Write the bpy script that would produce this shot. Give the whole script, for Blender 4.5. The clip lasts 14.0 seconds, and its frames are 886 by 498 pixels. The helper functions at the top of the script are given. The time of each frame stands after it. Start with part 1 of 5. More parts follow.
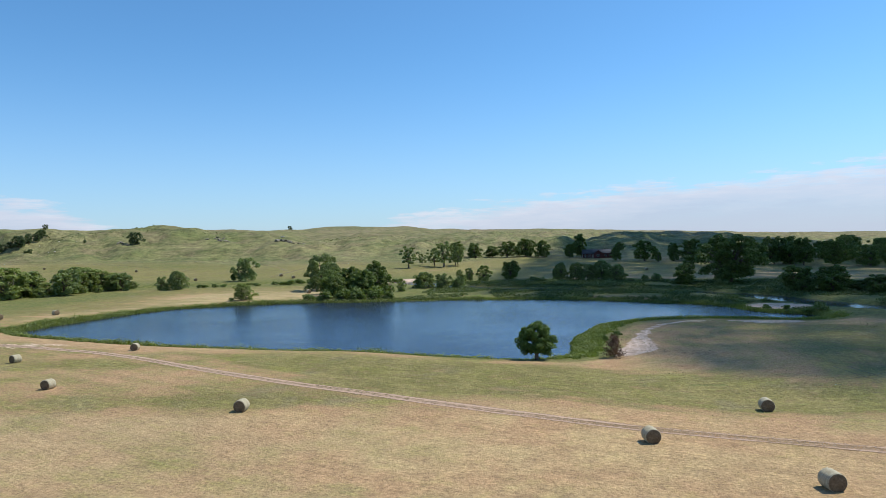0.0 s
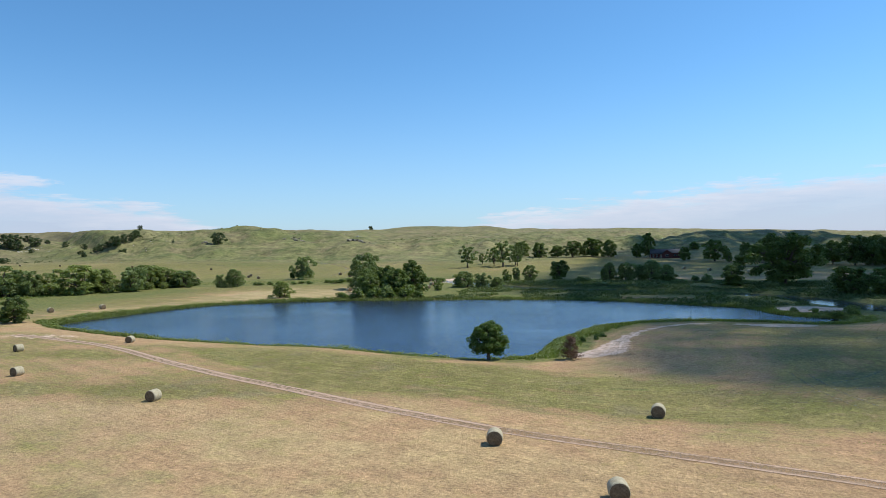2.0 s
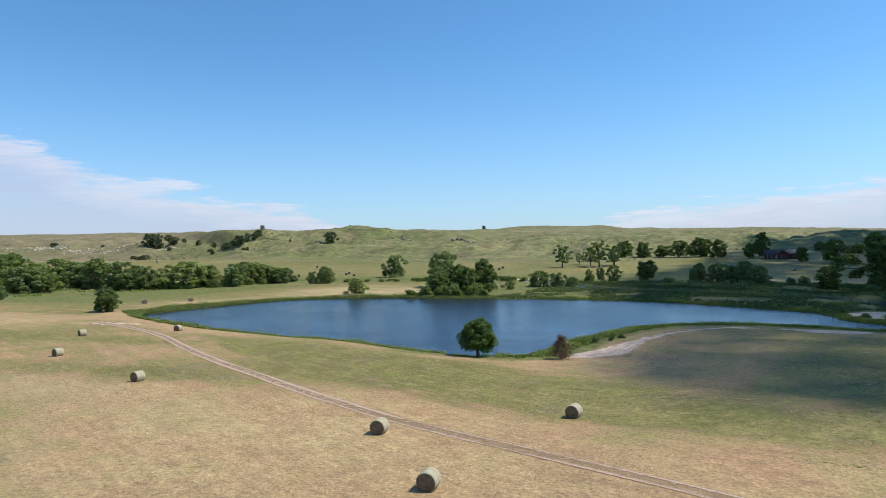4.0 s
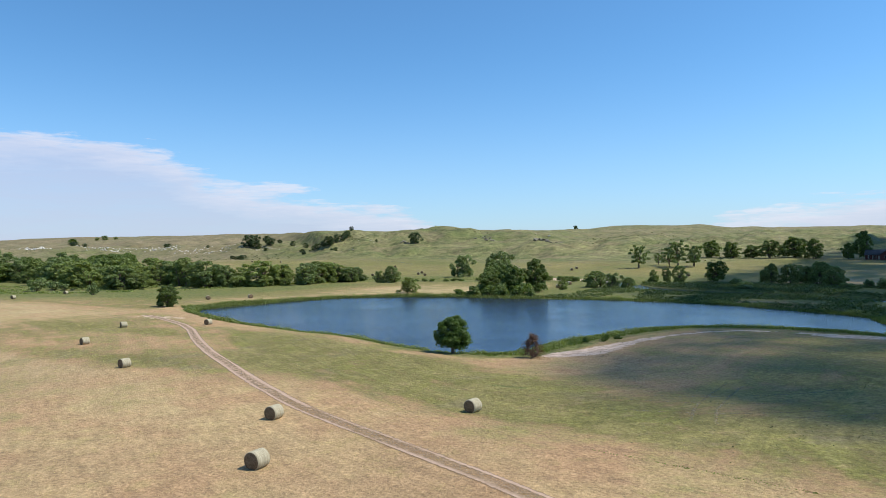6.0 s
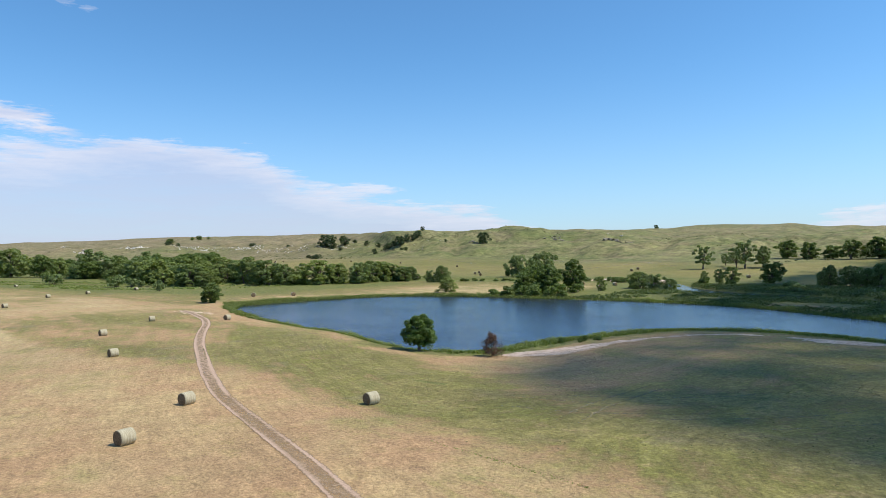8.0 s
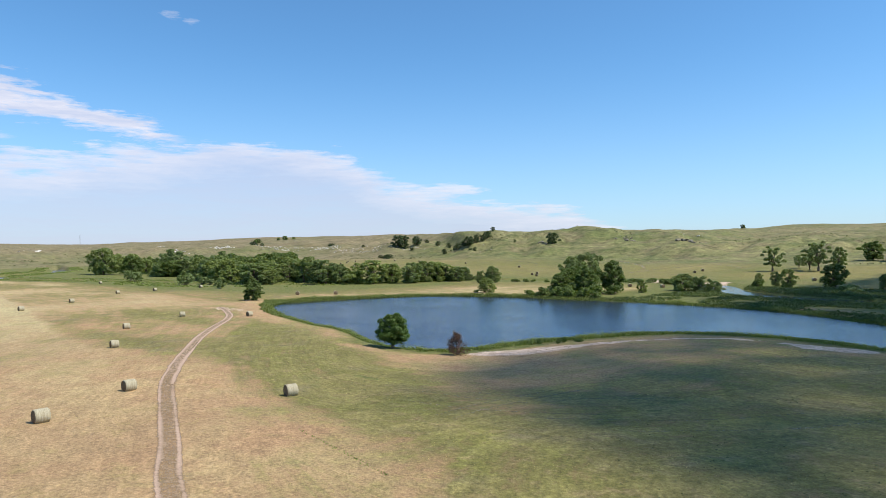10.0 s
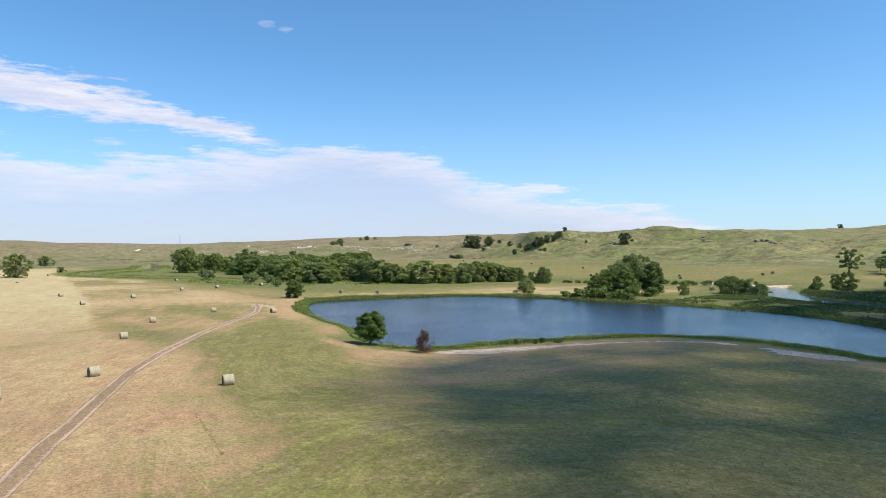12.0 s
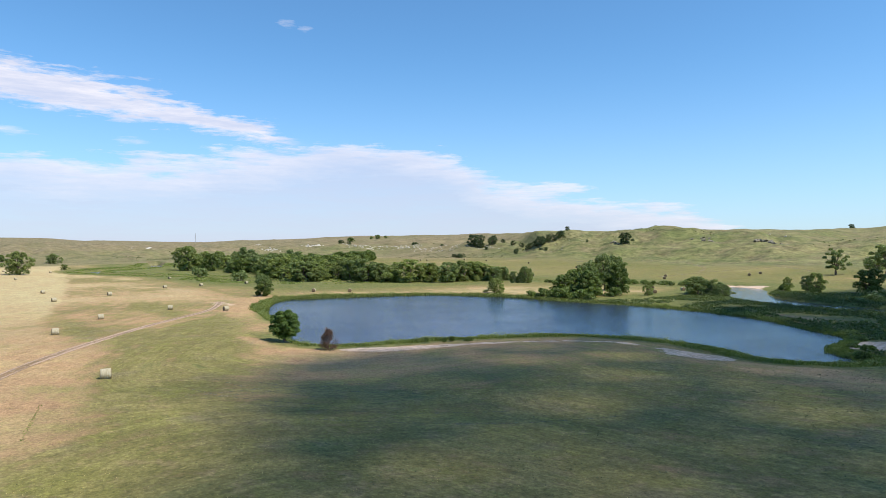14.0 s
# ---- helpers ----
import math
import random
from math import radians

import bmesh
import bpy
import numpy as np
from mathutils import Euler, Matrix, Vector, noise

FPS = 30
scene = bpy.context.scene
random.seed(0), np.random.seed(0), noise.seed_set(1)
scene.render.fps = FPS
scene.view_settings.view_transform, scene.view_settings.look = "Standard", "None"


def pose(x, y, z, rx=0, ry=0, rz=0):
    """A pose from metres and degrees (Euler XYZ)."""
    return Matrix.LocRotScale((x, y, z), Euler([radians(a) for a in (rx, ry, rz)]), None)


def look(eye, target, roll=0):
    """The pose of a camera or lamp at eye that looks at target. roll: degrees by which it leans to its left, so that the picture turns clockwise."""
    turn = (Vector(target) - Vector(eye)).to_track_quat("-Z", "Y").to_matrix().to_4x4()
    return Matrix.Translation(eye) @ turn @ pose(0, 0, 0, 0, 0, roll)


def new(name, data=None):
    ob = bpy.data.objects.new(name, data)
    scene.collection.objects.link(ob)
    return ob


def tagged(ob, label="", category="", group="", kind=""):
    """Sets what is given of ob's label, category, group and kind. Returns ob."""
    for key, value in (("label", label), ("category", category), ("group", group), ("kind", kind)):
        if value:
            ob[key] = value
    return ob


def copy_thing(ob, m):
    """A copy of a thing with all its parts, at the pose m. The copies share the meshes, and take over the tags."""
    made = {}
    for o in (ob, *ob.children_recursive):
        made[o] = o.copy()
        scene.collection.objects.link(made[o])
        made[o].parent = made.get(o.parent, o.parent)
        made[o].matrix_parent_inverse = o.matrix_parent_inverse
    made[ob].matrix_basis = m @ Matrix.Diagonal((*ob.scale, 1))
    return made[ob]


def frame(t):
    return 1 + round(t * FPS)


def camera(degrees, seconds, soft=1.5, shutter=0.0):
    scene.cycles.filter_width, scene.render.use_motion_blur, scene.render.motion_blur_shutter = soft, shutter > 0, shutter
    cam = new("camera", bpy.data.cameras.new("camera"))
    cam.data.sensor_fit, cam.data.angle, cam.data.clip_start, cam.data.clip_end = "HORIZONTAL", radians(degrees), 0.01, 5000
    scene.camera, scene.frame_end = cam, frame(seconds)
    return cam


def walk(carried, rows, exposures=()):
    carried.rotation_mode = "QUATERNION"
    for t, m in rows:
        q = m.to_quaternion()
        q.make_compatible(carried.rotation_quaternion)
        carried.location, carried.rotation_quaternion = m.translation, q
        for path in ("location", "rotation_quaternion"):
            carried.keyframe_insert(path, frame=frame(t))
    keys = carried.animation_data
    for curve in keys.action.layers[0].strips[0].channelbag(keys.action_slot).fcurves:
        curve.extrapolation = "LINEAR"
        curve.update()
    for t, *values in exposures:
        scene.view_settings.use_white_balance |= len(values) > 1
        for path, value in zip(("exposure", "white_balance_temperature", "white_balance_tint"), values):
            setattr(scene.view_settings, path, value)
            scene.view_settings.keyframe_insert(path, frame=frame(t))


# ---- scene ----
cam = camera(67.3, 14.0, soft=0.8)
PATH = [
    # seconds, x, y, z, pitch, roll, yaw
    (0, -24.23, -10.15, 18.38, 89.649, -1.44, 9.394),
    (0.25, -21.74, -9.63, 18.32, 89.649, -1.44, 9.365),
    (0.5, -19.25, -9.11, 18.25, 89.649, -1.44, 9.549),
    (0.7, -17.26, -8.70, 18.20, 89.661, -1.44, 10.009),
    (1, -14.28, -8.07, 18.12, 89.677, -1.45, 11.145),
    (1.5, -9.35, -7.07, 17.94, 89.757, -1.44, 13.997),
    (2, -4.44, -5.81, 17.73, 89.815, -1.42, 17.062),
    (2.2, -2.48, -5.31, 17.64, 89.838, -1.42, 18.318),
    (3, 5.09, -3.06, 17.32, 89.924, -1.30, 22.695),
    (5.5, 27.21, 5.50, 16.47, 90.189, -1.17, 34.276),
    (6, 31.32, 7.63, 16.35, 90.242, -1.18, 36.242),
    (6.5, 35.42, 9.76, 16.23, 90.295, -1.18, 38.168),
    (7, 39.52, 12.02, 16.22, 90.312, -1.13, 40.053),
    (7.5, 43.62, 14.27, 16.21, 90.328, -1.09, 41.827),
    (10, 62.11, 27.51, 16.07, 90.485, -0.86, 50.875),
    (10.5, 65.57, 30.63, 15.99, 90.533, -0.83, 52.792),
    (11, 69.04, 33.74, 15.90, 90.581, -0.80, 54.576),
    (11.7, 73.73, 38.35, 15.99, 90.598, -0.68, 57.149),
    (12, 75.63, 40.35, 15.99, 90.585, -0.63, 58.269),
    (12.5, 78.79, 43.67, 16.01, 90.564, -0.56, 59.956),
    (12.7, 80.08, 45.06, 15.98, 90.566, -0.55, 60.438),
    (12.8, 80.73, 45.76, 15.97, 90.566, -0.55, 60.402),
    (13, 82.01, 47.15, 15.95, 90.568, -0.55, 60.323),
    (13.5, 85.03, 50.86, 16.13, 90.512, -0.47, 60.077),
    (14, 88.24, 54.51, 16.19, 90.483, -0.43, 59.805),
]
walk(cam, [(t, pose(x, y, z, 0, 0, yaw) @ pose(0, 0, 0, tilt) @ pose(0, 0, 0, 0, 0, roll)) for t, x, y, z, tilt, roll, yaw in PATH],
     exposures=[(0, 0.0, 6450, 9), (3, 0.03, 6450, 9), (7, 0.10, 6500, 9), (10, 0.18, 6640, 9.5), (14, 0.25, 6740, 10)])

# ---- world, sun, exposure ----
SUN_AZ, SUN_EL = radians(-58.0), radians(56.0)      # to the left of +y, above the horizon
TO_SUN = Vector((-math.sin(SUN_AZ) * math.cos(SUN_EL), math.cos(SUN_AZ) * math.cos(SUN_EL), math.sin(SUN_EL)))
scene.view_settings.exposure = 0.0


def node(nt, kind, **props):
    n = nt.nodes.new(kind)
    for key, value in props.items():
        if key == "op":
            n.operation = value
        elif key == "blend":
            n.blend_type = value
        elif key == "mode":
            n.data_type = value
        elif key == "name":
            n.attribute_name = value
        else:
            n.inputs[key.replace("_", " ")].default_value = value
    return n


def ramp(nt, source, stops):
    n = nt.nodes.new("ShaderNodeValToRGB")
    while len(n.color_ramp.elements) < len(stops):
        n.color_ramp.elements.new(0.5)
    for e, (at, c) in zip(n.color_ramp.elements, stops):
        e.position, e.color = at, (c, c, c, 1) if isinstance(c, (int, float)) else (*c, 1)
    nt.links.new(source, n.inputs[0])
    return n.outputs[0]


def maths(nt, op, a, b=None, clamp=False):
    n = nt.nodes.new("ShaderNodeMath")
    n.operation, n.use_clamp = op, clamp
    for i, v in enumerate((a, b)):
        if v is None:
            continue
        if isinstance(v, (int, float)):
            n.inputs[i].default_value = v
        else:
            nt.links.new(v, n.inputs[i])
    return n.outputs[0]


def mixed(nt, fac, a, b, blend="MIX"):
    n = nt.nodes.new("ShaderNodeMix")
    n.data_type, n.blend_type = "RGBA", blend
    for i, v in ((0, fac), (6, a), (7, b)):
        if isinstance(v, (int, float)):
            n.inputs[i].default_value = v
        elif isinstance(v, tuple):
            n.inputs[i].default_value = (*v, 1)
        else:
            nt.links.new(v, n.inputs[i])
    return n.outputs[2]


def noise_of(nt, vector, scale, detail=4, rough=0.55, stretch=None, turn=0.0):
    if stretch:
        m = nt.nodes.new("ShaderNodeMapping")
        m.vector_type = "TEXTURE"
        m.inputs["Scale"].default_value = [1 / v for v in stretch]
        m.inputs["Rotation"].default_value = (0, 0, turn)
        nt.links.new(vector, m.inputs[0])
        vector = m.outputs[0]
    n = nt.nodes.new("ShaderNodeTexNoise")
    n.inputs["Scale"].default_value, n.inputs["Detail"].default_value, n.inputs["Roughness"].default_value = scale, detail, rough
    nt.links.new(vector, n.inputs["Vector"])
    return n.outputs[0]


world = bpy.data.worlds.new("sky")
scene.world = world
world.use_nodes = True
wt = world.node_tree
wt.nodes.clear()
sky = wt.nodes.new("ShaderNodeTexSky")
sky.sky_type, sky.sun_disc = "NISHITA", False
sky.sun_elevation, sky.sun_rotation = SUN_EL, -SUN_AZ
sky.altitude, sky.air_density, sky.dust_density, sky.ozone_density = 1100, 1.0, 0.6, 2.0
coord = wt.nodes.new("ShaderNodeTexCoord").outputs["Generated"]
split = wt.nodes.new("ShaderNodeSeparateXYZ")
wt.links.new(coord, split.inputs[0])
height = split.outputs[2]
azimuth = maths(wt, "MULTIPLY", maths(wt, "ARCTAN2", maths(wt, "MULTIPLY", split.outputs[0], -1.0), split.outputs[1]), 180 / math.pi)
elevation = maths(wt, "MULTIPLY", maths(wt, "ARCSINE", height), 180 / math.pi)
# thin high cloud: a low bank in the west and another in the north-east, and a streak over the western one
plane = wt.nodes.new("ShaderNodeCombineXYZ")
wt.links.new(maths(wt, "MULTIPLY", azimuth, 0.10), plane.inputs[0])
wt.links.new(maths(wt, "MULTIPLY", elevation, 0.34), plane.inputs[1])
billow = noise_of(wt, plane.outputs[0], 0.85, 6, 0.6)
wisps = noise_of(wt, plane.outputs[0], 2.1, 7, 0.66, stretch=(0.7, 1.6, 1.0))
shreds = noise_of(wt, plane.outputs[0], 5.5, 6, 0.62, stretch=(0.8, 1.3, 1.0))
span = maths(wt, "DIVIDE", maths(wt, "ADD", azimuth, 180.0), 360.0)


def swing(source, amount):
    """Noise about zero, scaled to degrees."""
    return maths(wt, "MULTIPLY", maths(wt, "SUBTRACT", source, 0.5), amount)


def by_bearing(stops, top):
    return maths(wt, "MULTIPLY", ramp(wt, span, [((v + 180) / 360, h / top) for v, h in stops]), top)


edge = by_bearing([(-60, 5.0), (-20, 4.9), (-12, 4.8), (-4, 4.2), (4, 3.3), (12, 2.2), (20, 0.0), (33, 0.6), (40, 3.4), (46, 4.5), (52, 5.6), (57, 7.2), (60, 8.7), (66, 9.4), (71, 9.2), (76, 8.2),
                   (81, 7.6), (88, 7.4), (95, 7.7), (110, 7.0), (140, 6.0)], 20.0)
frill = maths(wt, "ADD", swing(billow, 5.0), maths(wt, "ADD", swing(wisps, 4.0), swing(shreds, 2.0)))
inner = maths(wt, "SUBTRACT", maths(wt, "ADD", edge, frill), elevation)
bank = ramp(wt, maths(wt, "MULTIPLY", maths(wt, "ADD", inner, 1.0), 0.2, True), [(0.14, 0.0), (0.26, 0.55), (0.40, 0.80), (0.70, 0.66), (1.0, 0.62)])
# the streak over the western bank, tapering to its tip
middle = by_bearing([(70, 9.2), (74, 9.8), (77, 10.5), (82, 11.5), (87, 12.3), (94, 12.9), (110, 13.6)], 20.0)
off = maths(wt, "ABSOLUTE", maths(wt, "SUBTRACT", elevation, maths(wt, "ADD", middle, swing(billow, 1.6))))
reach = by_bearing([(71.5, 0.0), (73.5, 0.5), (76, 0.95), (80, 0.95), (85, 1.15), (94, 1.5), (112, 1.6), (150, 0.0)], 4.0)
streak = maths(wt, "SUBTRACT", reach, maths(wt, "ADD", off, maths(wt, "ADD", swing(wisps, 3.4), swing(shreds, 3.2))))
streak = maths(wt, "MULTIPLY", ramp(wt, maths(wt, "MULTIPLY", maths(wt, "ADD", streak, 0.6), 0.5, True), [(0.16, 0.0), (0.62, 0.9)]), ramp(wt, span, [((71.5 + 180) / 360, 0.0), ((73.5 + 180) / 360, 1.0)]))
cover = maths(wt, "MAXIMUM", bank, streak)
# small loose shreds of cloud
for wa, we, wide_deg, high_deg in ((72.9, 18.8, 0.9, 0.35), (71.4, 18.5, 0.7, 0.3), (93.0, 9.2, 2.2, 0.4), (84.8, 9.0, 1.6, 0.35)):
    du = maths(wt, "DIVIDE", maths(wt, "SUBTRACT", azimuth, wa), wide_deg)
    dv = maths(wt, "DIVIDE", maths(wt, "SUBTRACT", elevation, we), high_deg)
    core = maths(wt, "SUBTRACT", maths(wt, "ADD", 0.8, swing(shreds, 5.0)), maths(wt, "ADD", maths(wt, "MULTIPLY", du, du), maths(wt, "MULTIPLY", dv, dv)))
    cover = maths(wt, "MAXIMUM", cover, maths(wt, "MULTIPLY", core, 0.34, True))
cover = maths(wt, "MULTIPLY", cover, ramp(wt, wisps, [(0.2, 0.75), (0.6, 1.0)]), True)
haze = maths(wt, "POWER", maths(wt, "SUBTRACT", 1.0, maths(wt, "MULTIPLY", maths(wt, "MAXIMUM", height, 0.0), 3.0, True), True), 2.5)
deep = mixed(wt, 1.0, sky.outputs[0], (0.63, 1.02, 1.23), "MULTIPLY")
hazed = mixed(wt, maths(wt, "MULTIPLY", haze, 0.72), deep, (3.75, 3.98, 5.15))
crest_glow = maths(wt, "MAXIMUM", ramp(wt, maths(wt, "MULTIPLY", inner, 0.25, True), [(0.12, 1.0), (0.75, 0.0)]), streak)
vapour = mixed(wt, maths(wt, "MULTIPLY", crest_glow, ramp(wt, wisps, [(0.36, 0.35), (0.62, 1.0)])), (4.05, 4.2, 5.4), (6.0, 5.95, 6.6))
clouded = mixed(wt, cover, hazed, vapour)
back = wt.nodes.new("ShaderNodeBackground")
back.inputs[1].default_value = 0.135
wt.links.new(clouded, back.inputs[0])
wout = wt.nodes.new("ShaderNodeOutputWorld")
wt.links.new(back.outputs[0], wout.inputs[0])

sun_data = bpy.data.lights.new("sun", "SUN")
sun_data.energy, sun_data.angle, sun_data.color = 5.0, radians(0.53), (1.0, 0.955, 0.88)
sun = new("sun", sun_data)
sun.matrix_world = look(TO_SUN * 600, (0, 0, 0))


# ---- materials ----
def material(name, rough=0.9):
    m = bpy.data.materials.new(name)
    m.use_nodes = True
    nt = m.node_tree
    bsdf = nt.nodes["Principled BSDF"]
    bsdf.inputs["Roughness"].default_value = rough
    bsdf.inputs["Specular IOR Level"].default_value = 0.2
    return m, nt, bsdf


def bump(nt, bsdf, source, strength, distance):
    b = nt.nodes.new("ShaderNodeBump")
    b.inputs["Strength"].default_value, b.inputs["Distance"].default_value = strength, distance
    nt.links.new(source, b.inputs["Height"])
    nt.links.new(b.outputs[0], bsdf.inputs["Normal"])


def position(nt):
    return nt.nodes.new("ShaderNodeNewGeometry").outputs["Position"]


def ground_material():
    m, nt, bsdf = material("meadow_ground", 0.95)
    p = position(nt)
    att = nt.nodes.new("ShaderNodeVertexColor")
    att.layer_name = "cover"
    ch = nt.nodes.new("ShaderNodeSeparateColor")
    nt.links.new(att.outputs[0], ch.inputs[0])
    green, bare, hill = ch.outputs[0], ch.outputs[1], ch.outputs[2]
    lines = nt.nodes.new("ShaderNodeAttribute")
    lines.attribute_name = "rows"
    swath = noise_of(nt, lines.outputs["Vector"], 1.0, 3, 0.5)
    strand = noise_of(nt, lines.outputs["Vector"], 3.6, 5, 0.65)
    patch = noise_of(nt, p, 0.035, 4, 0.55)
    blot = noise_of(nt, p, 0.15, 5, 0.6)
    clod = noise_of(nt, p, 0.9, 7, 0.72)
    fine = noise_of(nt, p, 3.4, 4, 0.68)
    far = noise_of(nt, p, 0.011, 6, 0.6)
    gap = maths(nt, "SUBTRACT", clod, 0.5)

    def scaled(colour, source, amount, least=0.35):
        """The colour, lighter and darker by the noise about its mean."""
        return mixed(nt, 1.0, colour, maths(nt, "MAXIMUM", maths(nt, "ADD", maths(nt, "MULTIPLY", maths(nt, "SUBTRACT", source, 0.5), amount), 1.0), least), "MULTIPLY")

    straw = mixed(nt, ramp(nt, blot, [(0.40, 0.0), (0.60, 1.0)]), (0.470, 0.303, 0.160), (0.512, 0.372, 0.186))
    straw = mixed(nt, ramp(nt, patch, [(0.46, 0.0), (0.60, 0.7)]), straw, (0.425, 0.285, 0.152))
    straw = mixed(nt, ramp(nt, noise_of(nt, p, 0.40, 5, 0.7), [(0.54, 0.0), (0.68, 0.45)]), straw, (0.390, 0.320, 0.120))
    straw = mixed(nt, ramp(nt, noise_of(nt, p, 0.62, 5, 0.7), [(0.54, 0.0), (0.70, 0.55)]), straw, (0.335, 0.215, 0.122))
    straw = mixed(nt, maths(nt, "MULTIPLY", att.outputs[1], ramp(nt, blot, [(0.30, 0.55), (0.60, 1.0)])), straw, (0.560, 0.485, 0.255))
    straw = scaled(straw, strand, 0.75)
    turf = mixed(nt, ramp(nt, blot, [(0.40, 0.0), (0.60, 1.0)]), (0.190, 0.180, 0.054), (0.275, 0.240, 0.088))
    turf = mixed(nt, ramp(nt, noise_of(nt, p, 0.085, 4, 0.6), [(0.52, 0.0), (0.66, 0.5)]), turf, (0.235, 0.240, 0.055))
    turf = mixed(nt, ramp(nt, noise_of(nt, p, 0.5, 5, 0.7), [(0.53, 0.0), (0.68, 0.6)]), turf, (0.330, 0.245, 0.130))
    turf = mixed(nt, ramp(nt, noise_of(nt, p, 0.11, 5, 0.65), [(0.55, 0.0), (0.68, 0.45)]), turf, (0.215, 0.180, 0.118))
    turf = scaled(scaled(scaled(turf, strand, 1.1), swath, 0.7), noise_of(nt, p, 1.6, 5, 0.7), 1.3)
    weave = maths(nt, "ADD", maths(nt, "MULTIPLY", maths(nt, "SUBTRACT", swath, 0.5), 0.9), maths(nt, "MULTIPLY", maths(nt, "SUBTRACT", blot, 0.5), 1.5))
    weave = maths(nt, "ADD", weave, maths(nt, "MULTIPLY", gap, 0.7))
    weave = maths(nt, "ADD", weave, maths(nt, "MULTIPLY", maths(nt, "SUBTRACT", strand, 0.5), 0.6))
    g = maths(nt, "ADD", green, maths(nt, "MULTIPLY", weave, 0.8))
    field = mixed(nt, ramp(nt, g, [(0.28, 0.0), (0.66, 1.0)]), straw, turf)
    lush = mixed(nt, ramp(nt, clod, [(0.4, 0.0), (0.62, 1.0)]), (0.110, 0.135, 0.034), (0.215, 0.225, 0.070))
    lush = mixed(nt, ramp(nt, blot, [(0.50, 0.0), (0.64, 0.6)]), lush, (0.235, 0.205, 0.080))
    field = mixed(nt, ramp(nt, g, [(0.95, 0.0), (1.3, 1.0)]), field, lush)
    slope = mixed(nt, ramp(nt, far, [(0.40, 0.0), (0.60, 1.0)]), (0.160, 0.182, 0.062), (0.250, 0.236, 0.105))
    slope = mixed(nt, ramp(nt, patch, [(0.48, 0.0), (0.64, 0.6)]), slope, (0.225, 0.180, 0.105))
    slope = mixed(nt, ramp(nt, noise_of(nt, p, 0.05, 6, 0.7), [(0.46, 0.0), (0.62, 0.8)]), slope, (0.120, 0.145, 0.050))
    slope = mixed(nt, ramp(nt, noise_of(nt, p, 0.028, 6, 0.7, stretch=(1, 1, 9)), [(0.52, 0.0), (0.66, 0.5)]), slope, (0.285, 0.275, 0.115))
    slope = scaled(scaled(slope, noise_of(nt, p, 0.13, 7, 0.8), 3.2), noise_of(nt, p, 0.7, 5, 0.7), 1.6)
    dry = mixed(nt, ramp(nt, patch, [(0.40, 0.0), (0.62, 1.0)]), (0.235, 0.190, 0.108), (0.315, 0.255, 0.150))
    dry = mixed(nt, ramp(nt, noise_of(nt, p, 0.05, 6, 0.75), [(0.50, 0.0), (0.66, 0.7)]), dry, (0.135, 0.130, 0.062))
    dry = scaled(dry, noise_of(nt, p, 0.16, 6, 0.75), 2.0)
    slope = mixed(nt, green, dry, slope)
    col = mixed(nt, hill, field, slope)
    sand = mixed(nt, ramp(nt, clod, [(0.3, 0.0), (0.7, 1.0)]), (0.56, 0.40, 0.28), (0.78, 0.60, 0.46))
    sand = mixed(nt, ramp(nt, fine, [(0.50, 0.0), (0.66, 0.6)]), sand, (0.42, 0.31, 0.22))
    sand = mixed(nt, ramp(nt, strand, [(0.48, 0.0), (0.62, 0.7)]), sand, (0.84, 0.68, 0.54))
    b = maths(nt, "ADD", bare, maths(nt, "MULTIPLY", gap, 1.3))
    b = maths(nt, "ADD", b, maths(nt, "MULTIPLY", maths(nt, "SUBTRACT", swath, 0.5), 0.6))
    col = mixed(nt, ramp(nt, b, [(0.36, 0.0), (0.52, 1.0)]), col, sand)
    col = scaled(scaled(mixed(nt, 1.0, col, (0.80, 0.775, 0.765), "MULTIPLY"), clod, 1.1), fine, 1.7)
    nt.links.new(col, bsdf.inputs["Base Color"])
    relief = maths(nt, "MULTIPLY", hill, maths(nt, "MULTIPLY", noise_of(nt, p, 0.10, 5, 0.62), 9.0))
    bump(nt, bsdf, maths(nt, "ADD", maths(nt, "ADD", clod, relief), maths(nt, "MULTIPLY", fine, 0.6)), 0.85, 0.30)
    return m


def water_material(name, body, ripple):
    m, nt, bsdf = material(name, 0.11)
    bsdf.inputs["IOR"].default_value = 1.33
    bsdf.inputs["Specular IOR Level"].default_value = 0.5
    p = position(nt)
    depth = noise_of(nt, p, 0.03, 3)
    nt.links.new(mixed(nt, depth, body, tuple(v * 0.6 for v in body)), bsdf.inputs["Base Color"])
    chop = noise_of(nt, p, 0.95, 4, 0.62, stretch=(0.8, 1.0, 1.0), turn=radians(35))
    small = noise_of(nt, p, 2.6, 3, 0.6, stretch=(0.8, 1.0, 1.0), turn=radians(60))
    gust = noise_of(nt, p, 0.035, 3)
    wave = maths(nt, "ADD", chop, maths(nt, "MULTIPLY", small, 0.42))
    wave = maths(nt, "MULTIPLY", wave, ramp(nt, gust, [(0.35, 0.5), (0.65, 1.0)]))
    bump(nt, bsdf, wave, 1.0, ripple)
    return m


